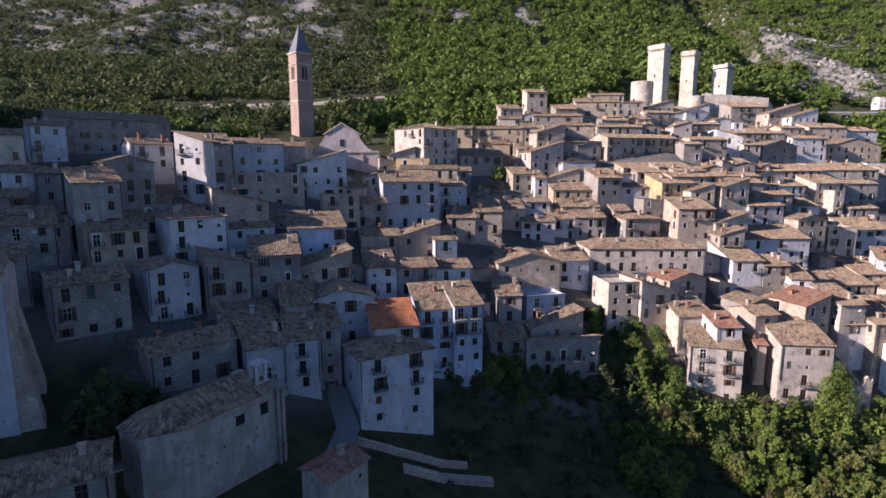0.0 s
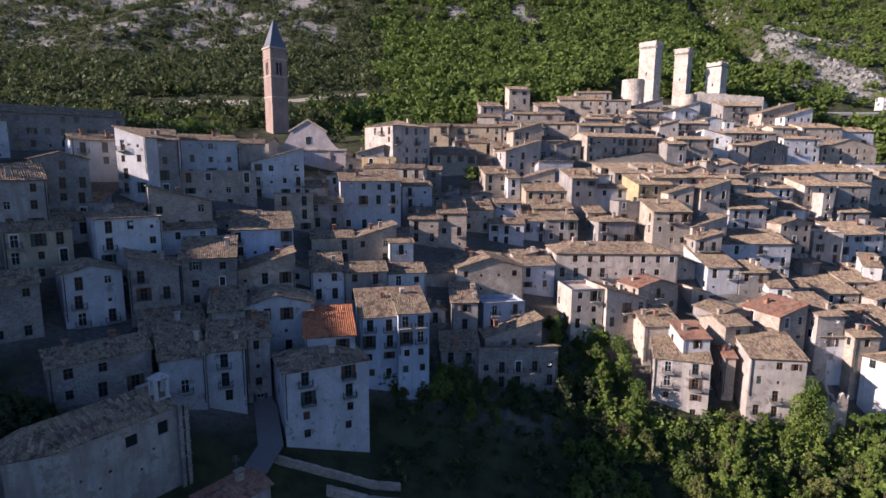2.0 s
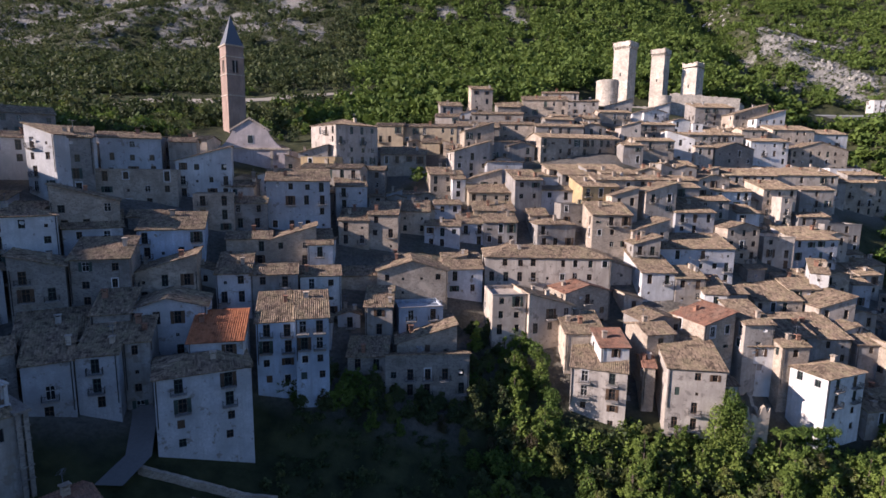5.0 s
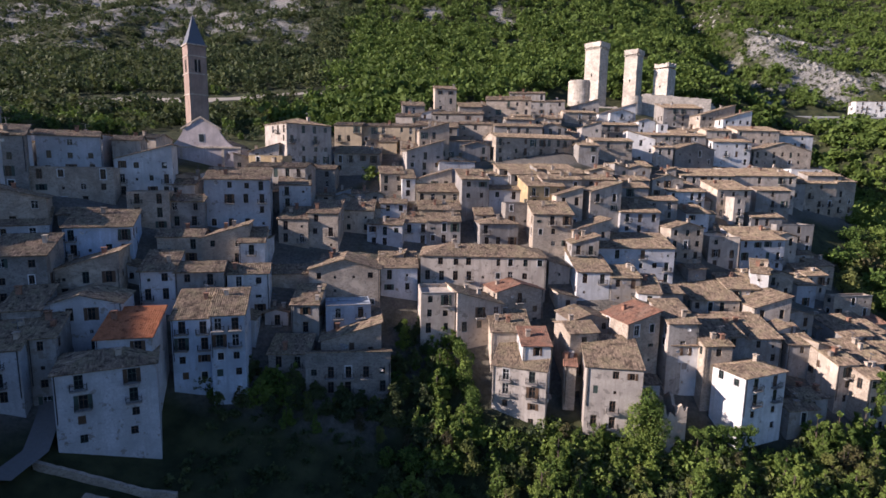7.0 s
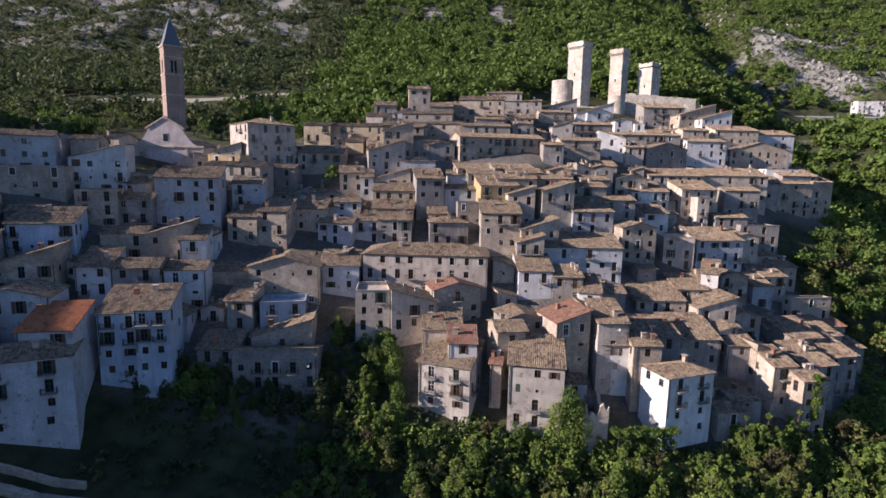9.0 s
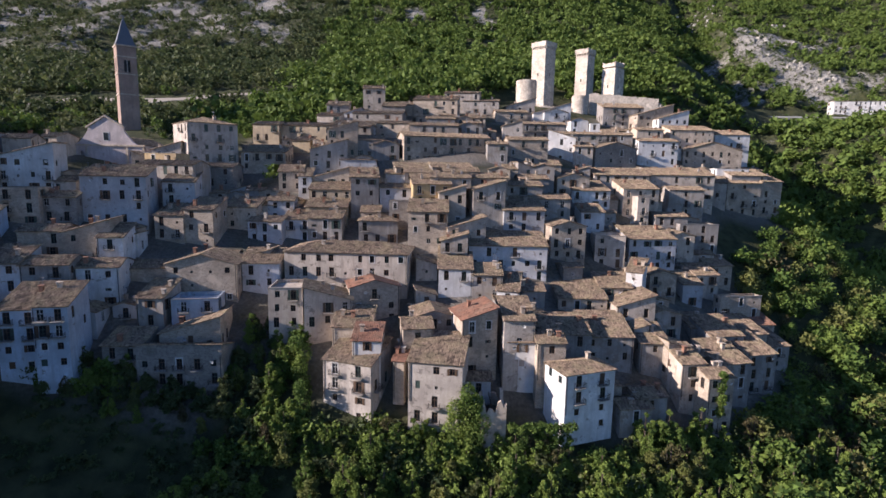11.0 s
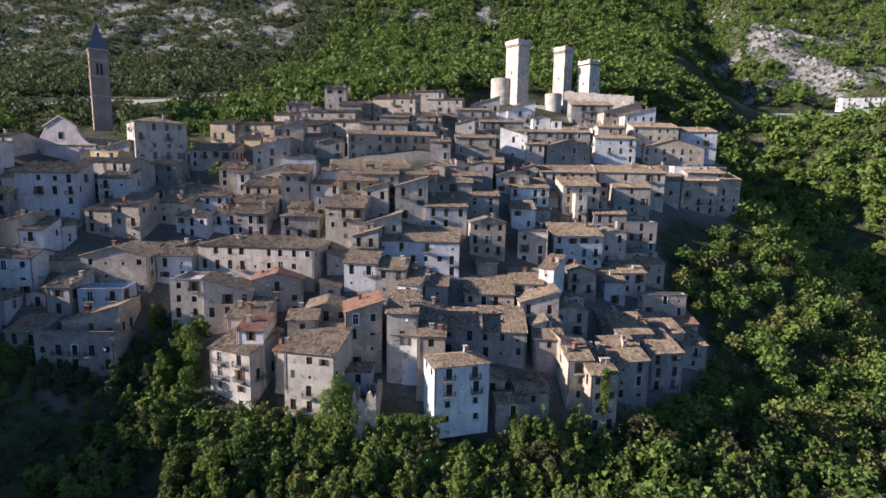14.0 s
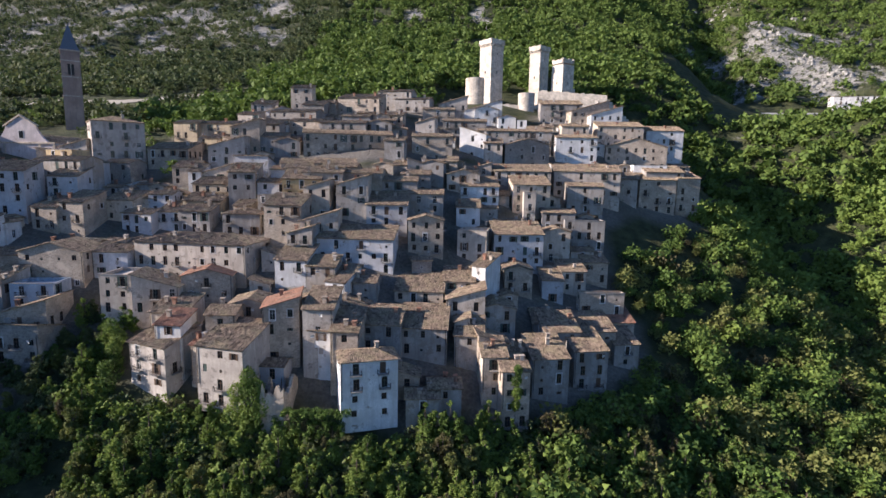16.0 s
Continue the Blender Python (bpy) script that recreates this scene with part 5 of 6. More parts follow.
house(25.2, 167.4, 57.8, 7.0, 7, 7.2, 12, "S", STONE_WARM, TILE_OLD, 330)
house(27.2, 217.0, 82.8, 8.5, 8, 8.9, 8, "S", PLASTER_GREY, TILE_OLD, 331, density=0.8)
# earth and paving of the alleys between the houses
paved = ground.data.attributes.new("paved", "FLOAT", "POINT")
spots_xyr = np.array(HOUSE_SPOTS)
co = np.array(gs.v)[:, :2]
near = np.array([np.min(np.hypot(spots_xyr[:, 0] - px, spots_xyr[:, 1] - py) - spots_xyr[:, 2]) if -110 < px < 210 and (108 + 0.4 * max(0.0, px - 110) if px > 30 else 95 if px > -18 else 62) < py < 275 else 99.0 for px, py in co])
paved.data.foreach_set("value", np.clip(1.0 - (near - 1.0) / 4.0, 0.0, 1.0).astype(np.float32))

# ---- castle ----
def prism(s, x, y, z0, z1, wx, wy=None):
    wy = wy or wx
    s.box(x - wx / 2, y - wy / 2, z0, x + wx / 2, y + wy / 2, z1)


def castle_tower(x, y, z, top, side, yaw, label, broken=0.0):
    ob = thing("castle_tower", pose(x, y, z, 0, 0, yaw), label, "tower", "castle towers")
    h = top - z
    s = Shape()
    slits = [(side * 0.5 - 0.35, h * 0.55, side * 0.5 + 0.35, h * 0.55 + 1.5), (side * 0.5 - 0.3, h * 0.8, side * 0.5 + 0.3, h * 0.8 + 1.1)]
    a = side / 2
    facade(s, (-a, -a, 0), (1, 0, 0), side, h - 3.0, slits, 0.7)
    facade(s, (a, -a, 0), (0, 1, 0), side, h - 3.0, slits[:1], 0.7)
    facade(s, (a, a, 0), (-1, 0, 0), side, h - 3.0, [])
    facade(s, (-a, a, 0), (0, -1, 0), side, h - 3.0, slits[:1], 0.7)
    part("shaft", s, STONE_CASTLE, ob)
    s = Shape()
    n = max(6, int(side / 0.9))
    for k in range(n):
        u = -a + (k + 0.5) * side / n
        for b in ((u - 0.18, -a - 0.45, u + 0.18, -a), (u - 0.18, a, u + 0.18, a + 0.45), (-a - 0.45, u - 0.18, -a, u + 0.18), (a, u - 0.18, a + 0.45, u + 0.18)):
            s.box(b[0], b[1], h - 3.4, b[2], b[3], h - 2.4)
    if not broken:
        tagged(part("corbels", s, STONE_CASTLE, ob), kind="stuff")
    s = Shape()
    o = a + (0.06 if broken else 0.5)
    rng = random.Random(int(x))
    for k in range(8):
        q0, q1 = -o + k * o / 4, -o + (k + 1) * o / 4
        for side_ in range(4):
            low = h - rng.uniform(0, 0.25) - broken * rng.uniform(0, 0.8)
            b = ((q0, -o, q1, -o + 0.7), (q0, o - 0.7, q1, o), (-o, q0, -o + 0.7, q1), (o - 0.7, q0, o, q1))[side_]
            s.box(b[0], b[1], h - 2.42, b[2], b[3], low)
    s.face((-a, -a, h - 2.0), (a, -a, h - 2.0), (a, a, h - 2.0), (-a, a, h - 2.0))
    tagged(part("parapet", s, STONE_CASTLE, ob), kind="stuff")
    # near-black sheets stand for the shade inside the front slits
    part("slit_shade", slit_backs(slits, a), IRON, ob)


def slit_backs(slits, a):
    s = Shape()
    for x0, z0, x1, z1 in slits:
        s.box(x0 - a, -a + 0.6, z0, x1 - a, -a + 0.68, z1)
    return s


castle_tower(113.4, 291.0, 86, 122.6, 8.2, 46, "tallest square pale stone castle tower with corbelled top")
castle_tower(137.6, 308.8, 86, 123.2, 7.0, 48, "slender square pale stone castle tower with corbelled top")
castle_tower(149.0, 294.0, 86, 113.9, 7.6, 41, "broken square pale stone castle tower with ragged top", 1.0)


def round_tower(x, y, z0, z1, r, label):
    ob = thing("round_tower", pose(x, y, z0), label, "tower", "castle bastions")
    s = Shape()
    h = z1 - z0
    s.ring([(px * 1.12, py * 1.12) for px, py in circle(r, 28)], 0, h * 0.4, 1 / 1.12)
    s.ring(circle(r, 28), h * 0.4, h - 0.4)
    part("drum", s, STONE_CASTLE, ob)
    s = Shape()
    s.ring(circle(r + 0.18, 28), h - 0.4, h - 0.15)
    s.ring(circle(r + 0.02, 28), h - 0.15, h + 0.9)
    s.ring(circle(r - 0.6, 28)[::-1], h - 0.15, h + 0.9)
    s.f.append(tuple(range(28 * 2 * 2, 28 * 2 * 2 + 28)))
    c0, c1 = circle(r + 0.02, 28), circle(r - 0.6, 28)
    for i in range(28):
        j = (i + 1) % 28
        s.face((*c0[i], h + 0.9), (*c0[j], h + 0.9), (*c1[j], h + 0.9), (*c1[i], h + 0.9))
    part("parapet", s, STONE_CASTLE, ob)


round_tower(106.0, 293.0, 84, 103.6, 5.6, "large round pale stone bastion with smooth battered base")
round_tower(131.4, 285.0, 80, 95.3, 4.0, "small round pale stone bastion below the towers")


def castle_wall(x0, y0, x1, y1, z0, za, zb, label):
    """A ragged curtain wall of stone from one end to the other."""
    dx, dy = x1 - x0, y1 - y0
    n = math.hypot(dx, dy)
    ob = thing("castle_wall", pose(x0, y0, z0, 0, 0, math.degrees(math.atan2(dy, dx))), label, "castle wall", "castle walls")
    rng = random.Random(int(x0 + y0))
    s = Shape()
    k = int(n / 1.5)
    for i in range(k):
        top = za + (zb - za) * (i + 0.5) / k - z0 + rng.uniform(-0.35, 0.35)
        s.box(i * n / k, 0, 0, (i + 1) * n / k, 1.2, top)
    part("wall", s, STONE_CASTLE, ob)


castle_wall(137, 290, 170, 286, 78, 98.5, 95.5, "ragged pale stone castle curtain wall")
castle_wall(170, 286, 182, 292, 72, 94, 84, "sloping broken pale stone castle wall")
castle_wall(112, 284, 131, 283, 78, 91.5, 90.5, "low pale stone castle wall between bastions")
castle_wall(152.5, 298, 156, 300, 88, 107, 98, "broken wall stump beside the lowest castle tower")


# ---- bell tower and church ----
def bell_tower(x, y, z):
    ob = thing("bell_tower", pose(x, y, z, 0, 0, 42), "tall pinkish brick bell tower with grey pointed spire", "bell tower")
    a, h = 3.3, 103.4 - z
    s = Shape()
    bell = [(a - 1.1, h - 9.5, a + 1.1, h - 5.0)]
    for o, u in (((-a, -a, 0), (1, 0, 0)), ((a, -a, 0), (0, 1, 0)), ((a, a, 0), (-1, 0, 0)), ((-a, a, 0), (0, -1, 0))):
        facade(s, o, u, 2 * a, h, bell, 1.0)
    part("shaft", s, PLASTER_PINK, ob)
    s = Shape()
    for zz, o, t in ((h, 0.35, 0.5), (h - 4.0, 0.18, 0.35), (h - 10.4, 0.2, 0.4), (h - 18, 0.2, 0.4)):
        q = a + o
        if zz == h:
            s.box(-q, -q, zz, q, q, zz + t)
        else:
            for b in ((-q, -q, q, -a - 0.002), (-q, a + 0.002, q, q), (-q, -a, -a - 0.002, a), (a + 0.002, -a, q, a)):
                s.box(b[0], b[1], zz, b[2], b[3], zz + t)
    part("cornice", s, PLASTER_CREAM, ob)
    s = Shape()
    s.ring([(-a - 0.1, -a - 0.1), (a + 0.1, -a - 0.1), (a + 0.1, a + 0.1), (-a - 0.1, a + 0.1)], h + 0.5, h + 2.2, 0.8)
    b = (a + 0.1) * 0.8
    s.ring([(-b, -b), (b, -b), (b, b), (-b, b)], h + 2.2, h + 11.2, 0.03, True)
    part("spire", s, LEAD, ob, "dark grey spire")
    # near-black panels set back in the belfry holes, painting the shade within
    s = Shape()
    for sx, sy in ((0, -1), (0, 1), (-1, 0), (1, 0)):
        px, py = sx * (a - 0.95), sy * (a - 0.95)
        wx, wy = (1.1, 0.05) if sx == 0 else (0.05, 1.1)
        s.box(px - wx, py - wy, h - 9.5, px + wx, py + wy, h - 5.0)
    part("opening", s, IRON, ob, "dark panel for the shade in the belfry opening")
    s = Shape()
    for sx, sy in ((0, -1), (0, 1), (-1, 0), (1, 0)):
        px, py = sx * (a - 0.15), sy * (a - 0.15)
        s.box(px - 0.14, py - 0.14, h - 9.5, px + 0.14, py + 0.14, h - 5.0)
    part("mullion", s, PLASTER_CREAM, ob)


bell_tower(-56.2, 218.0, 64)


def church(x, y, z, eave):
    """Nave with a curved baroque gable front."""
    ob = thing("church", pose(x, y, z, 0, 0, 4), "pale plastered church with a curved baroque gable front", "church")
    h, w = eave - z, 22.5
    s = Shape()
    facade(s, (-w / 2, 0, 0), (1, 0, 0), w, h, [(w / 2 - 1.1, h - 14.5, w / 2 + 1.1, h - 10.5), (3.2, h - 3.2, 4.4, h - 1.6), (w - 4.4, h - 3.2, w - 3.2, h - 1.6)], 0.4)
    outline = [(-w / 2, h)]
    for i in range(9):
        k = i / 8
        outline.append((-w / 2 + (w / 2 - 6.2) * k + 0.8 * k, h + 4.6 * k ** 2.2))
    outline += [(-5.2, h + 5.4), (0, h + 8.6), (5.2, h + 5.4)]
    for i in range(8, -1, -1):
        k = i / 8
        outline.append((w / 2 - (w / 2 - 6.2) * k - 0.8 * k, h + 4.6 * k ** 2.2))
    outline.append((w / 2, h))
    n = len(outline)
    for (xa, za), (xb, zb) in zip(outline, outline[1:]):
        s.face((xa, 0, h), (xb, 0, h), (xb, 0, zb), (xa, 0, za))
        s.face((xa, 0, za), (xb, 0, zb), (xb, 0.9, zb), (xa, 0.9, za))
        s.face((xb, 0.9, h), (xa, 0.9, h), (xa, 0.9, za), (xb, 0.9, zb))
    s.box(-w / 2, 0.9, 0, w / 2, 26, h - 0.3)
    part("wall", s, PLASTER_ROSE, ob)
    for xx in (-w / 2, -6.4, 5.7, w / 2 - 0.7):
        s = Shape()
        s.box(xx, -0.22, h - 15, xx + 0.7, -0.004, h)
        part("pilaster", s, PLASTER_CREAM, ob)
    s = Shape()
    s.box(-w / 2 - 0.2, -0.4, h, w / 2 + 0.2, -0.004, h + 0.5)
    part("cornice", s, PLASTER_CREAM, ob)
    s = Shape()
    s.box(-6.4, -0.3, h - 8.2, 6.4, -0.23, h - 7.8)
    part("string_course", s, PLASTER_CREAM, ob)
    s = Shape()
    for sx in (-1, 1):
        s.face((sx * 5.8, -0.3, h + 5.2), (0, -0.3, h + 8.7), (0, -0.3, h + 9.2), (sx * 5.8, -0.3, h + 5.7))
        s.face((sx * 5.8, -0.3, h + 5.7), (0, -0.3, h + 9.2), (0, 0.9, h + 9.2), (sx * 5.8, 0.9, h + 5.7))
    part("gable_moulding", s, PLASTER_CREAM, ob)
    s = Shape()
    s.box(-0.95, -0.06, h + 1.6, 0.95, -0.004, h + 4.2)
    part("window", s, WHITE_FRAME, ob)
    s = Shape()
    s.box(-0.7, -0.1, h + 1.8, 0.7, -0.064, h + 4.0)
    part("pane", s, GLASS, ob)
    s = Shape()
    s.box(-1.1, 0.25, h - 14.5, 1.1, 0.4, h - 10.5)
    part("door", s, WOOD, ob)
    r = Shape()
    roof_shape(r, "F", 13, 24, h + 0.6, random.Random(3), tan=0.4)
    o = part("roof", r, TILE_OLD, ob)
    o.location = (0, 1.4, 0)
    r = Shape()
    for sx in (-1, 1):
        r.box(sx * 6.6 - 0.15, 1.6, h - 0.3, sx * 6.6 + 0.15, 25, h + 0.7)
    part("clerestory", r, PLASTER_PALE, ob)


church(-31.3, 168.0, 44, 64.4)


# ---- chapel in the foreground ----
def chapel(x, y, z, eave, yaw):
    """Nave with a polygonal apse and a small bellcote."""
    ob = thing("chapel", pose(x, y, z, 0, 0, yaw), "plain grey plastered chapel with a polygonal apse and tiled roof", "chapel")
    h, w, d = eave - z, 13.6, 8.6
    apse = [(0, 0), (-3.6, 2.2), (-3.6, d - 2.2), (0, d)]
    out = [(w, 0), (w, d)] + apse[::-1]
    s = Shape()
    facade(s, (0, 0, 0), (1, 0, 0), w, h, [(7.2, h - 2.9, 8.6, h - 1.5), (11.0, h - 3.0, 12.3, h - 1.3), (2.2, h - 4.6, 2.5, h - 4.3), (5.2, h - 4.9, 5.5, h - 4.6), (10.2, h - 4.5, 10.5, h - 4.2), (4.0, h - 6.4, 4.3, h - 6.1), (8.6, h - 6.4, 8.9, h - 6.1)], 0.35)
    s.face((w, 0, 0), (w, d, 0), (w, d, h), (w, 0, h))
    s.face((w, d, 0), (0, d, 0), (0, d, h), (w, d, h))
    for (xa, ya), (xb, yb) in zip(apse[::-1], apse[::-1][1:]):
        s.face((xa, ya, 0), (xb, yb, 0), (xb, yb, h), (xa, ya, h))
    s.face((w, 0, h), (w, d, h), (w, d / 2, h + d / 2 * 0.42))
    part("wall", s, PLASTER_GREY, ob)
    rng = random.Random(5)
    r = Shape()
    a = math.atan(0.42)
    c, sn, o = math.cos(a), math.sin(a), 0.3
    k = (d / 2 + o) / c
    slope(r, (0, -o, h - 0.42 * o + 0.1), (1, 0, 0), (0, c, sn), [(0, 0), (w, 0), (w, k), (0, k)], rng, 0.34, 0.9)
    slope(r, (w, d + o, h - 0.42 * o + 0.1), (-1, 0, 0), (0, -c, sn), [(0, 0), (w, 0), (w, k), (0, k)], rng, 0.34, 0.9)
    peak = Vector((0, d / 2, h + 0.1 + d / 2 * 0.42))
    ends = [Vector((0, -o, h - 0.02)), Vector((-3.8, 2.0, h - 0.02)), Vector((-3.8, d - 2.0, h - 0.02)), Vector((0, d + o, h - 0.02))]
    for p, q in zip(ends[1:], ends):
        u = (q - p).normalized()
        v = (peak - p) - u * (peak - p).dot(u)
        slope(r, p, u, v, [(0, 0), ((q - p).length, 0), ((peak - p).dot(u), v.length)], rng, 0.34, 0.9)
    part("roof", r, TILE_OLD, ob)
    s = Shape()
    for xx in (w - 0.2, w + 0.6):
        s.box(xx, -0.5, 0, xx + 0.5, -0.004, h)
        s.box(xx, d + 0.004, 0, xx + 0.5, d + 0.4, h)
    s.box(w - 0.4, -0.7, h, w + 1.4, d + 0.6, h + 0.35)
    s.box(w + 0.004, 0, 0, w + 0.55, d, h)
    for q in range(5):
        s.box(w - 0.3, -0.62, h * 0.35 + q * h * 0.13, w + 1.2, -0.51, h * 0.35 + q * h * 0.13 + 0.16)
    tagged(part("front", s, STONE_DARK, ob, "ruined dark stone chapel front"), kind="stuff")
    s = Shape()
    for px, py in ((-0.9, -0.7), (0.5, -0.7), (-0.9, 0.4), (0.5, 0.4)):
        s.box(px, py, 0, px + 0.4, py + 0.35, 2.4)
    s.box(-1.05, -0.85, 2.4, 1.05, 0.9, 2.6)
    s.ring([(-1.0, -0.8), (1.0, -0.8), (1.0, 0.85), (-1.0, 0.85)], 2.6, 3.2, 0.1)
    s.box(-1.0, -0.8, -1.2, 1.0, 0.85, 0.0)
    o2 = part("bellcote", s, PLASTER_PALE, ob, "small open white bellcote")
    o2.location = (w - 0.9, 2.2, h + 0.9)
    for x0, z0, x1, z1 in ((7.2, h - 2.9, 8.6, h - 1.5), (11.0, h - 3.0, 12.3, h - 1.3)):
        s = Shape()
        s.box(x0, 0.2, z0, x1, 0.3, z1)
        part("window", s, GLASS, ob)


chapel(-30.0, 57.0, 17, 30.3, 58)

# ---- low sheds, terrace walls and the buttressed house in the foreground ----
house(-11.5, 60.5, 23.2, 6.5, 5, 7, 55, "G", PLASTER_GREY, TILE_RED, 400, density=0.3)
tall_house = house(-55.5, 60, 47.5, 7, 9, 24, 30, "G", PLASTER_PALE, TILE_OLD, 401)
for by in (0.3, 6.2):
    s = Shape()
    a, b, c, d = (3.503, by, 2), (6.4, by, 2), (3.503, by, 19), (3.503, by + 2.4, 2)
    e, f = (6.4, by + 2.4, 2), (3.503, by + 2.4, 19)
    s.face(a, b, c)
    s.face(e, d, f)
    s.face(b, e, f, c)
    part("buttress", s, STONE_WARM, tall_house, "sloping stone buttress")
house(-38, 47, 29.5, 10, 8, 8, 30, "G", STONE_DARK, TILE_OLD, 402, density=0.3)


def terrace_wall(x0, y0, x1, y1, high, thick, label):
    dx, dy = x1 - x0, y1 - y0
    n = math.hypot(dx, dy)
    foot = min(height(x0, y0), height(x1, y1)) - 1.0
    ob = thing("terrace_wall", pose(x0, y0, foot, 0, 0, math.degrees(math.atan2(dy, dx))), label, "garden wall", "terrace walls")
    rng = random.Random(int(x0 * 3 + y0))
    s = Shape()
    k = int(n / 0.7) + 1
    tops = [height(x0 + dx * i / k, y0 + dy * i / k) - foot + high + rng.uniform(-0.1, 0.1) for i in range(k + 1)]
    lean = [rng.uniform(-0.07, 0.07) for _ in range(k + 1)]
    for i in range(k):
        xa, xb, za, zb, ya, yb = i * n / k, (i + 1) * n / k, tops[i], tops[i + 1], lean[i], lean[i + 1]
        s.face((xa, ya, 0), (xb, yb, 0), (xb, yb, zb), (xa, ya, za))
        s.face((xa, ya, za), (xb, yb, zb), (xb, thick, zb), (xa, thick, za))
        s.face((xb, thick, 0), (xa, thick, 0), (xa, thick, za), (xb, thick, zb))
    s.face((0, 0, 0), (0, 0, tops[0]), (0, thick, tops[0]), (0, thick, 0))
    s.face((n, 0, 0), (n, thick, 0), (n, thick, tops[-1]), (n, 0, tops[-1]))
    part("stonework", s, STONE_WARM, ob)


terrace_wall(-9, 66, 6, 72, 0.9, 0.6, "pale dry stone terrace wall across the dark slope")
terrace_wall(-6, 75, 8, 77.5, 1.1, 1.2, "ragged pale stone terrace wall below the houses")
terrace_wall(-14, 77, 4, 80.5, 1.2, 0.6, "grey retaining wall at the foot of a house")

# ---- white building on the far road, with its viaduct ----
house(372, 442, 116.0, 36, 10, 14, -8, "G", PLASTER_WHITE, TILE_OLD, 403, tan=0.12)


def viaduct(x0, y0, x1, y1, z):
    dx, dy = x1 - x0, y1 - y0
    n = math.hypot(dx, dy)
    ob = thing("viaduct", pose(x0, y0, z, 0, 0, math.degrees(math.atan2(dy, dx))), "pale concrete road viaduct across the wooded slope", "viaduct")
    s = Shape()
    s.box(0, 0, -1.4, n, 7, 0)
    part("deck", s, CONCRETE, ob)
    s = Shape()
    s.box(0, -0.3, 0.004, n, 0, 1.0)
    part("parapet", s, WHITE_FRAME, ob)
    for i in range(int(n / 14) + 1):
        s = Shape()
        s.box(i * 14 + 1, 0.8, -30, i * 14 + 2.6, 6.2, -1.4)
        part("pier", s, CONCRETE, ob)


viaduct(262, 432, 390, 430, 102.0)

# ---- trees ----
def leaf_cloud(centres, radii, count, size, rng, squash=0.85, crisp=0.4):
    """count three-cornered leaves near the skins of the clumps; arrays of corners."""
    pick = rng.integers(0, len(centres), count)
    d = rng.normal(size=(count, 3))
    d /= np.linalg.norm(d, axis=1)[:, None]
    r = radii[pick] * (crisp + (1 - crisp) * rng.random(count)) * rng.uniform(0.85, 1.12, count)
    p = centres[pick] + d * r[:, None] * np.array([1, 1, squash])
    n = d * 0.6 + rng.normal(size=(count, 3)) * 0.7 + np.array([0, 0, 0.25])
    n /= np.linalg.norm(n, axis=1)[:, None]
    a = np.cross(n, rng.normal(size=(count, 3)))
    a /= np.linalg.norm(a, axis=1)[:, None]
    b = np.cross(n, a)
    s = (size * rng.uniform(0.6, 1.3, count))[:, None] if np.isscalar(size) else (size[pick] * rng.uniform(0.6, 1.3, count))[:, None]
    return np.stack((p - a * s * 0.5, p + a * s * 0.5, p + b * s * 0.7), 1).reshape(-1, 3)


def leaf_mesh(name, corners, material):
    me = bpy.data.meshes.new(name)
    n = len(corners) // 3
    me.vertices.add(n * 3)
    me.vertices.foreach_set("co", corners.astype(np.float32).ravel())
    me.loops.add(n * 3)
    me.loops.foreach_set("vertex_index", np.arange(n * 3, dtype=np.int32))
    me.polygons.add(n)
    me.polygons.foreach_set("loop_start", np.arange(n, dtype=np.int32) * 3)
    me.polygons.foreach_set("loop_total", np.full(n, 3, dtype=np.int32))
    me.materials.append(material)
    me.update(calc_edges=True)
    return me


def limb(s, p, q, r0, r1, n=7):
    p, q = Vector(p), Vector(q)
    t = (q - p).to_track_quat("Z", "Y").to_matrix()
    k = len(s.v)
    for c, r in ((p, r0), (q, r1)):
        s.v += [tuple(c + t @ Vector((r * math.cos(2 * math.pi * i / n), r * math.sin(2 * math.pi * i / n), 0))) for i in range(n)]
    s.f += [(k + i, k + (i + 1) % n, k + n + (i + 1) % n, k + n + i) for i in range(n)]


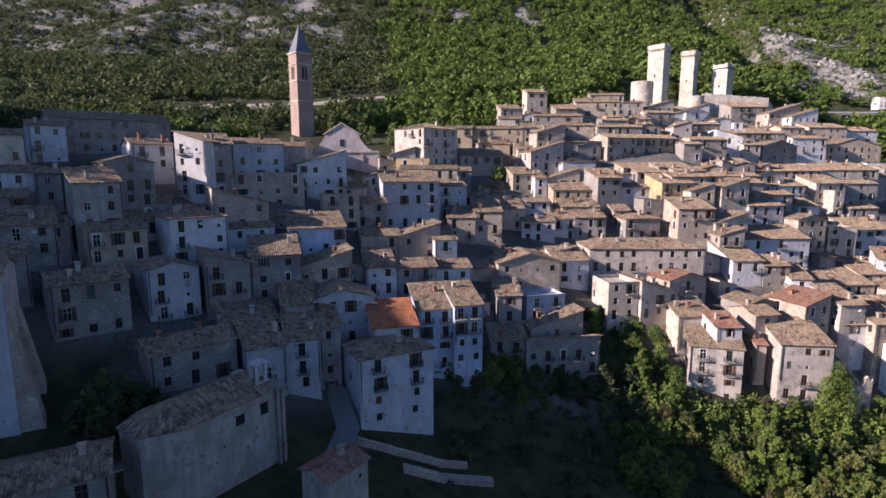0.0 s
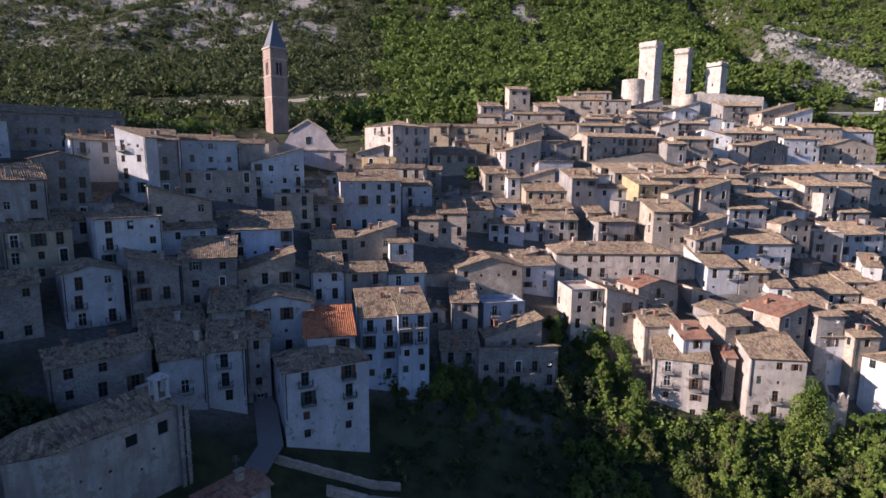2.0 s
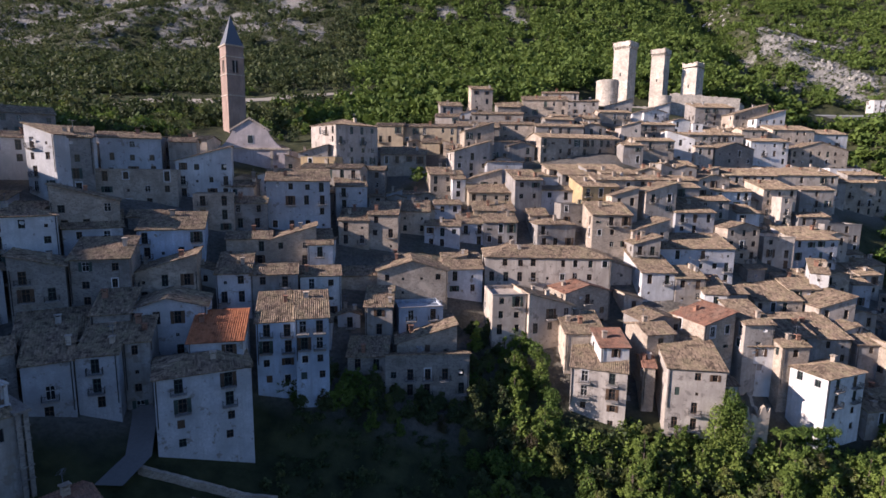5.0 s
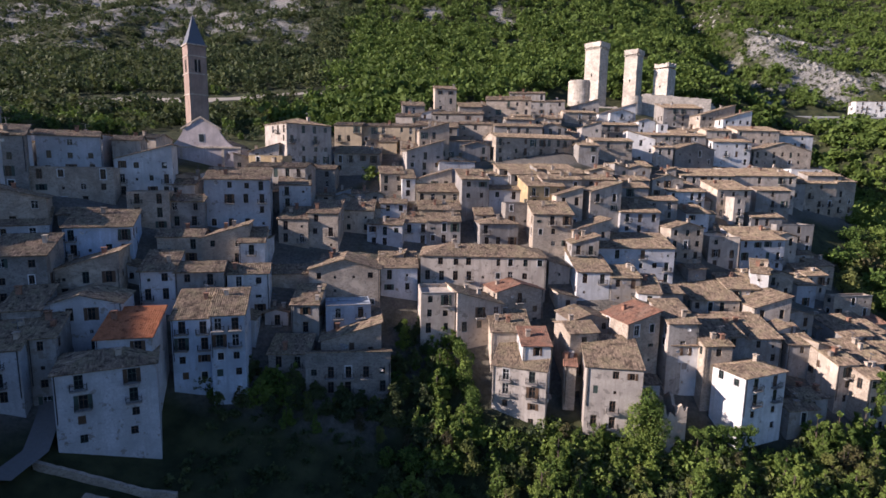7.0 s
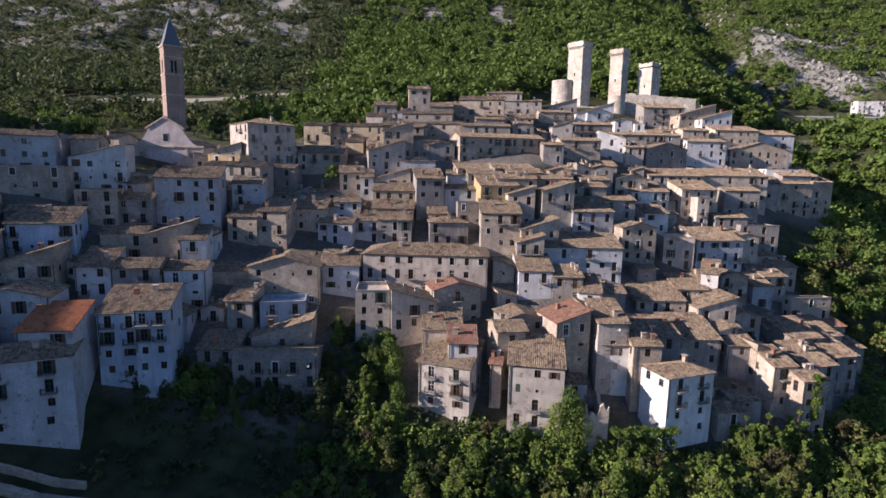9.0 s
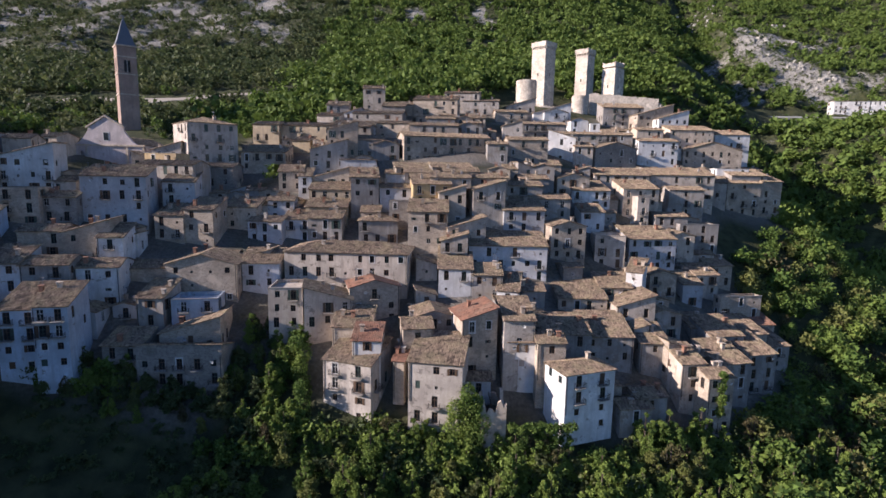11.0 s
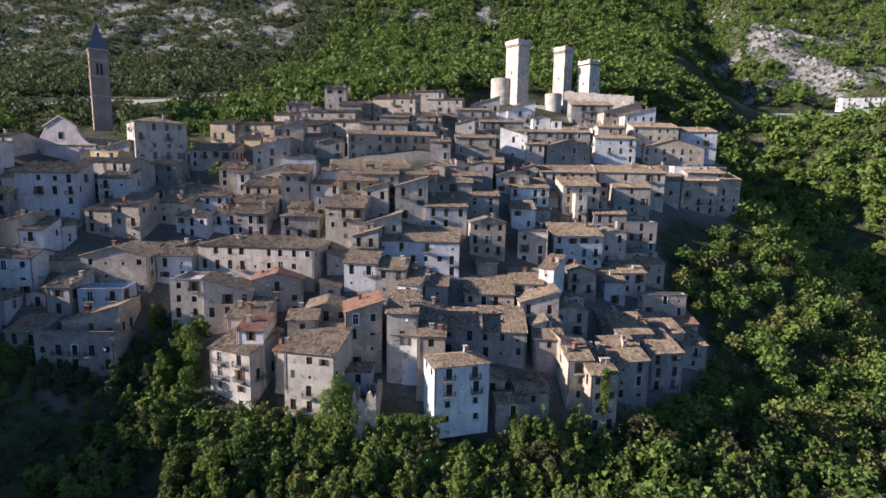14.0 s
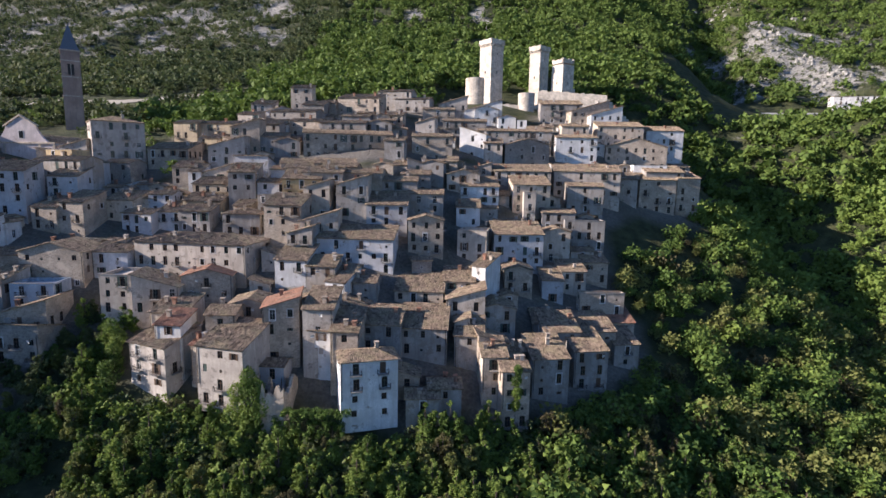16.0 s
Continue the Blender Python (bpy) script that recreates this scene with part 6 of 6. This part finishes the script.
def tree(seed, tall, wide, leaf_count, size, material, label, name="tree", group="trees below the village"):
    """A broadleaved tree: tapered trunk, limbs and a crown of leaf clumps."""
    rng = np.random.default_rng(seed)
    ob = thing(name, Matrix.Identity(4), label, name, group)
    s = Shape()
    limb(s, (0, 0, -1.5), (0.1, 0, tall * 0.35), 0.3, 0.2)
    limb(s, (0.1, 0, tall * 0.35), (0.0, 0.2, tall * 0.85), 0.2, 0.05)
    cs, rs = [], []
    for i in range(5):
        ang, off = rng.uniform(0, 6.28), wide * (0.0 if i == 0 else rng.uniform(0.14, 0.3))
        ox, oy, top = off * math.cos(ang), off * math.sin(ang), tall * (1.0 if i == 0 else rng.uniform(0.55, 0.95))
        limb(s, (0.05, 0, tall * 0.15), (ox, oy, top * 0.9), 0.13, 0.03, 5)
        for _ in range(15):
            k = rng.random()
            rr = wide * 0.27 * (1 - k) ** 0.55 * min(1, 3 * k + 0.4) * math.sqrt(rng.random())
            turn = rng.uniform(0, 6.28)
            c = (ox + rr * math.cos(turn), oy + rr * math.sin(turn), top * (0.1 + 0.86 * k))
            limb(s, (ox * 0.7, oy * 0.7, c[2] * 0.8), c, 0.05, 0.02, 3)
            cs.append(c)
            rs.append(wide * rng.uniform(0.06, 0.16) * (1.15 - 0.45 * k))
    part("trunk", s, BARK, ob)
    part("crown", leaf_mesh("crown", leaf_cloud(np.array(cs), np.array(rs), leaf_count, size, rng), material), material, ob)
    return ob


def woods(name, spots, radius, per, size, material, label, seed, squash=1.0):
    """A stretch of woodland as one body of leaves: spots are x, y, z, scale."""
    rng = np.random.default_rng(seed)
    sp = np.array(spots)
    cs, rs = [], []
    for k in range(4):
        off = rng.normal(size=(len(sp), 3)) * np.array([0.45, 0.45, 0.3]) * radius * sp[:, 3:4]
        cs.append(sp[:, :3] + off + np.array([0, 0, radius * 0.9]) * sp[:, 3:4])
        rs.append(radius * sp[:, 3] * rng.uniform(0.5, 0.8, len(sp)))
    cs, rs = np.concatenate(cs), np.concatenate(rs)
    ob = new(name, leaf_mesh(name, leaf_cloud(cs, rs, len(sp) * per, size * rs / (0.65 * radius), rng, squash), material))
    return tagged(ob, label, "woodland", kind="stuff")


WOODRNG = random.Random(21)
dense, scrub, near_slope, thicket = [], [], [], []
for _ in range(46000):
    x, y = WOODRNG.uniform(-560, 660), WOODRNG.uniform(224, 860)
    if abs(x - 50) > 130 + 0.85 * y or 85 < x < 190 and y < 318 or y < 262 and x > -66 and not (y > 224 and x < 28):
        continue
    if 230 < x < 430 and 340 < y < 462:
        continue
    if near_track(x, y) < 11 + 9 * noise.noise(Vector((x, y, 9)) * 0.05):
        continue
    if WOODRNG.random() < smooth(620, 860, y) * 0.35:
        continue
    r = rock(x, y)
    k = WOODRNG.random()
    if x < -30 - 0.1 * (y - 300) + 25 * noise.noise(Vector((x, y, 0)) * 0.02):
        if k < 0.8 - 0.9 * r:
            scrub.append((x, y, height(x, y), WOODRNG.choice((0.5, 0.8, 1.1, 1.5)) * WOODRNG.uniform(0.8, 1.1)))
    elif k < 0.56 - 1.1 * r:
        dense.append((x, y, height(x, y), WOODRNG.uniform(0.55, 1.5)))
    elif k < 0.74 - (0.35 if x > 250 else 0.65) * r:
        scrub.append((x, y, height(x, y), WOODRNG.uniform(0.35, 0.7)))
for _ in range(1100):
    x, y = WOODRNG.uniform(-130, 30), WOODRNG.uniform(172, 285)
    if near_track(x, y) < 9:
        continue
    if -66 < x < -44 and y < 230 or -47 < x < -16 and y < 200 or any((x - a) ** 2 + (y - b) ** 2 < (r + 3.5) ** 2 for a, b, r in HOUSE_SPOTS):
        continue
    (dense if x > -20 or WOODRNG.random() < 0.3 else scrub).append((x, y, height(x, y), WOODRNG.uniform(0.4, 0.85)))
for _ in range(900):
    x, y = WOODRNG.uniform(-240, -112), WOODRNG.uniform(70, 240)
    scrub.append((x, y, height(x, y), WOODRNG.uniform(0.5, 1.0)))
woods("far_woods", dense, 3.6, 66, 1.9, LEAF_FOREST, "dense bright green woodland on the mountain slope", 1)
woods("far_scrub", scrub, 3.0, 46, 1.5, LEAF_PINE, "sparse dark scrub among rocks on the mountain", 2)

for _ in range(11000):
    x, y = WOODRNG.uniform(130, 480), WOODRNG.uniform(96, 430)
    if 240 < x < 420 and 385 < y or y > 300 and x < 205:
        continue
    edge = 122 + 1.08 * (y - 105) if y < 148 else 168 - 0.75 * (y - 148) if y < 165 else 154 + 0.7 * (y - 165)
    if x < edge + 4 + 6 * noise.noise(Vector((x, y, 5)) * 0.06) or x > 150 + 0.95 * y:
        continue
    (near_slope if y > 205 else thicket).append((x, y, height(x, y) - 0.3, WOODRNG.choice((0.5, 0.7, 0.9, 1.1, 1.5)) * WOODRNG.uniform(0.85, 1.15) * (0.62 if y > 280 else 1.0)))
woods("slope_woods", near_slope[:2300], 3.1, 130, 1.2, LEAF_FOREST, "sunlit green woodland on the side of the valley", 3)
thicket = thicket[:1500]
woods("valley_scrub", thicket[::6], 2.4, 260, 0.5, LEAF_BROWN, "brownish half-bare trees scattered through the valley", 5)
woods("valley_olive", thicket[1::6] + thicket[3::6], 2.7, 400, 0.62, LEAF_OLIVE, "yellowish olive-green trees in the valley", 6)
woods("valley_thicket", thicket[2::6] + thicket[4::6] + thicket[5::6], 2.9, 440, 0.66, LEAF, "leafy thicket falling into the valley", 4)
weeds = []
for _ in range(1500):
    x, y = WOODRNG.uniform(-12, 60), WOODRNG.uniform(58, 98)
    if (x + 15) ** 2 + (y - 72) ** 2 > 36 and not (x < 1 and y > 76) and WOODRNG.random() < 0.35 + 0.8 * noise.noise(Vector((x, y, 2)) * 0.12) + 0.02 * (y - 80):
        weeds.append((x, y, height(x, y) - 0.4, WOODRNG.uniform(0.4, 1.3)))
woods("brambles", weeds, 0.9, 90, 0.42, LEAF_PINE, "dark brambles and rough grass on the shaded slope", 7, 0.7)

KINDS = [tree(31, 9.5, 7.0, 4700, 0.46, LEAF, "leafy green broadleaved tree on the slope"), tree(32, 11.0, 7.5, 5000, 0.46, LEAF, "tall leafy green tree on the slope"),
         tree(33, 7.5, 6.5, 4300, 0.44, LEAF_OLIVE, "rounded olive-green broadleaved tree on the slope"), tree(34, 8.5, 5.0, 3900, 0.43, LEAF, "narrow green tree on the slope"),
         tree(35, 8.0, 6.5, 2200, 0.4, LEAF_BROWN, "thin brownish tree with sparse leaves"), tree(36, 6.0, 6.0, 3400, 0.46, LEAF_PINE, "dark low bushy tree on the slope")]
placed = []
used = set()
for _ in range(12000):
    x, y = WOODRNG.uniform(0, 190), WOODRNG.uniform(74, 122)
    edge = (103.5 if x < 45 else 101) if x < 89 else 100.5 if x < 112 else 105 + 0.35 * (x - 110)
    ravine = 34 < x < 43 and y < 116
    if not (y < edge or ravine) or y < 82 - 0.05 * x:
        continue
    if x < 46 + 0.7 * (96 - y) and y < 97:
        continue
    if any((x - a) ** 2 + (y - b) ** 2 < 8.5 for a, b in placed):
        continue
    placed.append((x, y))
    if len(placed) > 285:
        break
for x, y in placed:
    i = WOODRNG.choices(range(6), (5, 4, 5, 4, 3, 2))[0]
    k = (WOODRNG.uniform(0.95, 1.3) if y < 92 and WOODRNG.random() < 0.35 else WOODRNG.uniform(0.55, 0.95)) * (0.75 if y > 97 and not x > 112 else 1) * (0.8 if x < 34 else 1)
    m = pose(x, y, height(x, y) - 0.2, 0, 0, WOODRNG.uniform(0, 360))
    if i not in used:
        KINDS[i].matrix_basis = m @ Matrix.Scale(k, 4)
        used.add(i)
    else:
        copy_thing(KINDS[i], m).scale = (k, k, k)

BUSHES = [tree(41, 4.2, 5.6, 2300, 0.42, LEAF_PINE, "dark low bush at the foot of the houses", "bush", "bushes under the houses"), tree(42, 4.8, 5.2, 2300, 0.42, LEAF, "green low bush at the foot of the houses", "bush", "bushes under the houses")]
spots = []
for _ in range(4000):
    x, y = WOODRNG.uniform(-4, 112), WOODRNG.uniform(84, 122)
    ravine = 33 < x < 44 and y < 120
    foot = (-2 < x < 34 and 96.5 + 0.12 * x < y < 103) or (44 < x < 90 and 98 < y < 102.5 and not 49 < x < 63) or (88 < x < 112 and 97.5 < y < 101.5)
    if not (ravine or foot) or any((x - a) ** 2 + (y - b) ** 2 < 6.5 for a, b in spots):
        continue
    spots.append((x, y))
spots += [(-47 + 3.0 * (i % 4), 64.0 + 2.9 * (i // 4)) for i in range(12)]
for n, (x, y) in enumerate(spots):
    k = WOODRNG.uniform(0.7, 1.15)
    m = pose(x, y, height(x, y) - 0.3, 0, 0, WOODRNG.uniform(0, 360))
    if n < 2:
        BUSHES[n].matrix_basis = m @ Matrix.Scale(k, 4)
    else:
        copy_thing(BUSHES[0 if x < -10 or x < 40 and WOODRNG.random() < 0.7 else 1], m).scale = (k, k, k)


def ivy(x, y, z, clumps, label):
    """Ivy that climbs a wall: clumps of leaves at (x, y, z, radius) from its foot."""
    rng = np.random.default_rng(int(x * 7))
    ob = thing("ivy", pose(x, y, z), label, "ivy", "ivy on walls")
    c = np.array(clumps, dtype=float)
    s = Shape()
    limb(s, (0, 0, -1.0), tuple(c[len(c) // 2][:3]), 0.12, 0.04, 5)
    part("stem", s, BARK, ob)
    part("foliage", leaf_mesh("foliage", leaf_cloud(c[:, :3], c[:, 3], 760 * len(c), 0.36, rng, 1.2, 0.7), LEAF), LEAF, ob)


ivy(46.8, 107.5, 12, [(0, 0, 1, 2.0), (0.5, 0, 3.5, 2.0), (0, 0.5, 6, 1.7), (-0.5, 1, 8.5, 1.6), (0, 2, 11, 1.6), (-1.5, 2, 13, 1.5)], "tall ivy growing up the edge of a house")
ivy(78.5, 101.0, 9, [(0, 0, 1.5, 2.6), (2.0, 0, 3, 2.5), (-1, 0.3, 4.5, 2.2), (1.5, 0.5, 6.5, 2.3), (3.4, 0.6, 5, 2.0), (0.5, 0.8, 8.5, 1.6), (2.5, 0.8, 8.5, 1.5), (-2.2, 0.2, 2.5, 2.3), (-1.2, 0.4, 7.5, 1.8), (0.8, 0.8, 10.5, 1.6), (-0.5, 0.2, -0.8, 2.6)], "dense ivy mound covering a house wall")
ivy(129.3, 113.0, 9, [(0, 0, 4, 1.0), (0.2, 0, 6.5, 1.1), (0, 0.2, 9, 1.1), (0.3, 0.2, 11, 0.9)], "bright ivy strip on a house corner")


def ruin(x, y, z, w, d, high, yaw):
    """A roofless shell with ragged wall tops and fallen beams inside."""
    ob = thing("ruined_house", pose(x, y, z, 0, 0, yaw), "roofless ruined pale stone house with ragged walls", "ruin")
    rng = random.Random(91)
    for ax, ay, bx, by in ((0, 0, w, 0), (w, 0, w, d), (w, d, 0, d), (0, d, 0, 0)):
        s = Shape()
        n = 9
        u = Vector((bx - ax, by - ay, 0))
        inn = Vector((-u.y, u.x, 0)).normalized() * 0.6
        tops = [high * (0.8 + 0.2 * rng.random()) - rng.choice((0, 0, 0.6, 1.3)) for i in range(n + 1)]
        for i in range(n):
            p, q = Vector((ax, ay, 0)) + u * (i / n), Vector((ax, ay, 0)) + u * ((i + 1) / n)
            ta, tb = Vector((0, 0, tops[i])), Vector((0, 0, tops[i + 1]))
            s.face(p, q, q + tb, p + ta)
            s.face(p + ta, q + tb, q + tb + inn, p + ta + inn)
            s.face(q + inn, p + inn, p + ta + inn, q + tb + inn)
        part("wall", s, PLASTER_CREAM if ay == 0 and by == 0 else STONE_WARM, ob)
    for i in range(7):
        s = Shape()
        limb(s, (rng.uniform(0.5, w - 0.5), rng.uniform(0.5, 2), high * rng.uniform(0.3, 0.6)), (rng.uniform(0.5, w - 0.5), d - rng.uniform(0.5, 2), high * rng.uniform(0.5, 0.95)), 0.13, 0.11, 6)
        part("beam", s, WOOD, ob)
    s = Shape()
    s.face((0.4, 0.4, high * 0.45), (w - 0.4, 0.4, high * 0.35), (w - 0.4, d - 0.4, high * 0.6), (0.4, d - 0.4, high * 0.55))
    part("rubble", s, STONE_DARK, ob)


ruin(81.8, 101.2, 6.5, 4.6, 8.0, 12.0, 4)


def hedge(x, y, z, w, d, h, yaw):
    """A clipped green hedge grown over a bank."""
    rng = np.random.default_rng(17)
    ob = thing("hedge", pose(x, y, z, 0, 0, yaw), "flat-topped green hedge over a bank beside the white house", "hedge")
    s = Shape()
    for i in range(6):
        limb(s, (w * (i + 0.5) / 6, d / 2, -2.0), (w * (i + 0.5) / 6 + 0.2, d / 2, h * 0.7), 0.1, 0.04, 5)
    part("stems", s, BARK, ob)
    c = np.stack((rng.uniform(0, w, 130), rng.uniform(0, d, 130), rng.uniform(0, h - 0.5, 130)), 1)
    c[:60, 2] = h - 0.5
    part("foliage", leaf_mesh("foliage", leaf_cloud(c, rng.uniform(0.4, 0.75, 130), 9000, 0.34, rng, 0.9, 0.5), LEAF), LEAF, ob)


hedge(87.0, 98.8, 8.5, 12.0, 2.4, 6.0, 6)


ivy(50.0, 103.2, 6, [(-1.5, 0, 0, 2.2), (-1.8, 0.2, 3, 2.1), (-1.6, 0.4, 6, 1.9), (-1.9, 0.6, 9, 1.8), (-2.2, 0.8, 12, 1.5), (-0.4, 0, 1.5, 1.9), (-3.0, 0.5, 4.5, 1.8)], "tall bright ivy column at the edge of the ravine")

# rough growth along the foot of the village
FOOT = ((36, 102), (44, 103.5), (49, 103), (56, 101.5), (63, 104), (68, 101), (78, 100), (84, 99.5), (96, 101), (101, 102), (107, 104.5), (113, 106), (121, 110), (128, 109.5), (134, 116), (142, 123), (150, 130), (158, 138), (164, 150))
growth = []
for (ax, ay), (bx, by) in zip(FOOT, FOOT[1:]):
    for _ in range(int(7 * (bx - ax))):
        k = WOODRNG.random()
        x, y = ax + (bx - ax) * k, ay + (by - ay) * k - 0.4 - 7.0 * WOODRNG.random() ** 1.4
        growth.append((x, y, height(x, y) - 0.6, WOODRNG.choice((0.5, 0.8, 1.0, 1.5)) * WOODRNG.uniform(0.8, 1.2)))
woods("foot_scrub", growth[::2], 1.3, 150, 0.42, LEAF, "green scrub along the foot of the village houses", 8)
woods("dark_scrub", growth[1::2], 1.3, 130, 0.42, LEAF_PINE, "dark scrub along the foot of the village houses", 9)
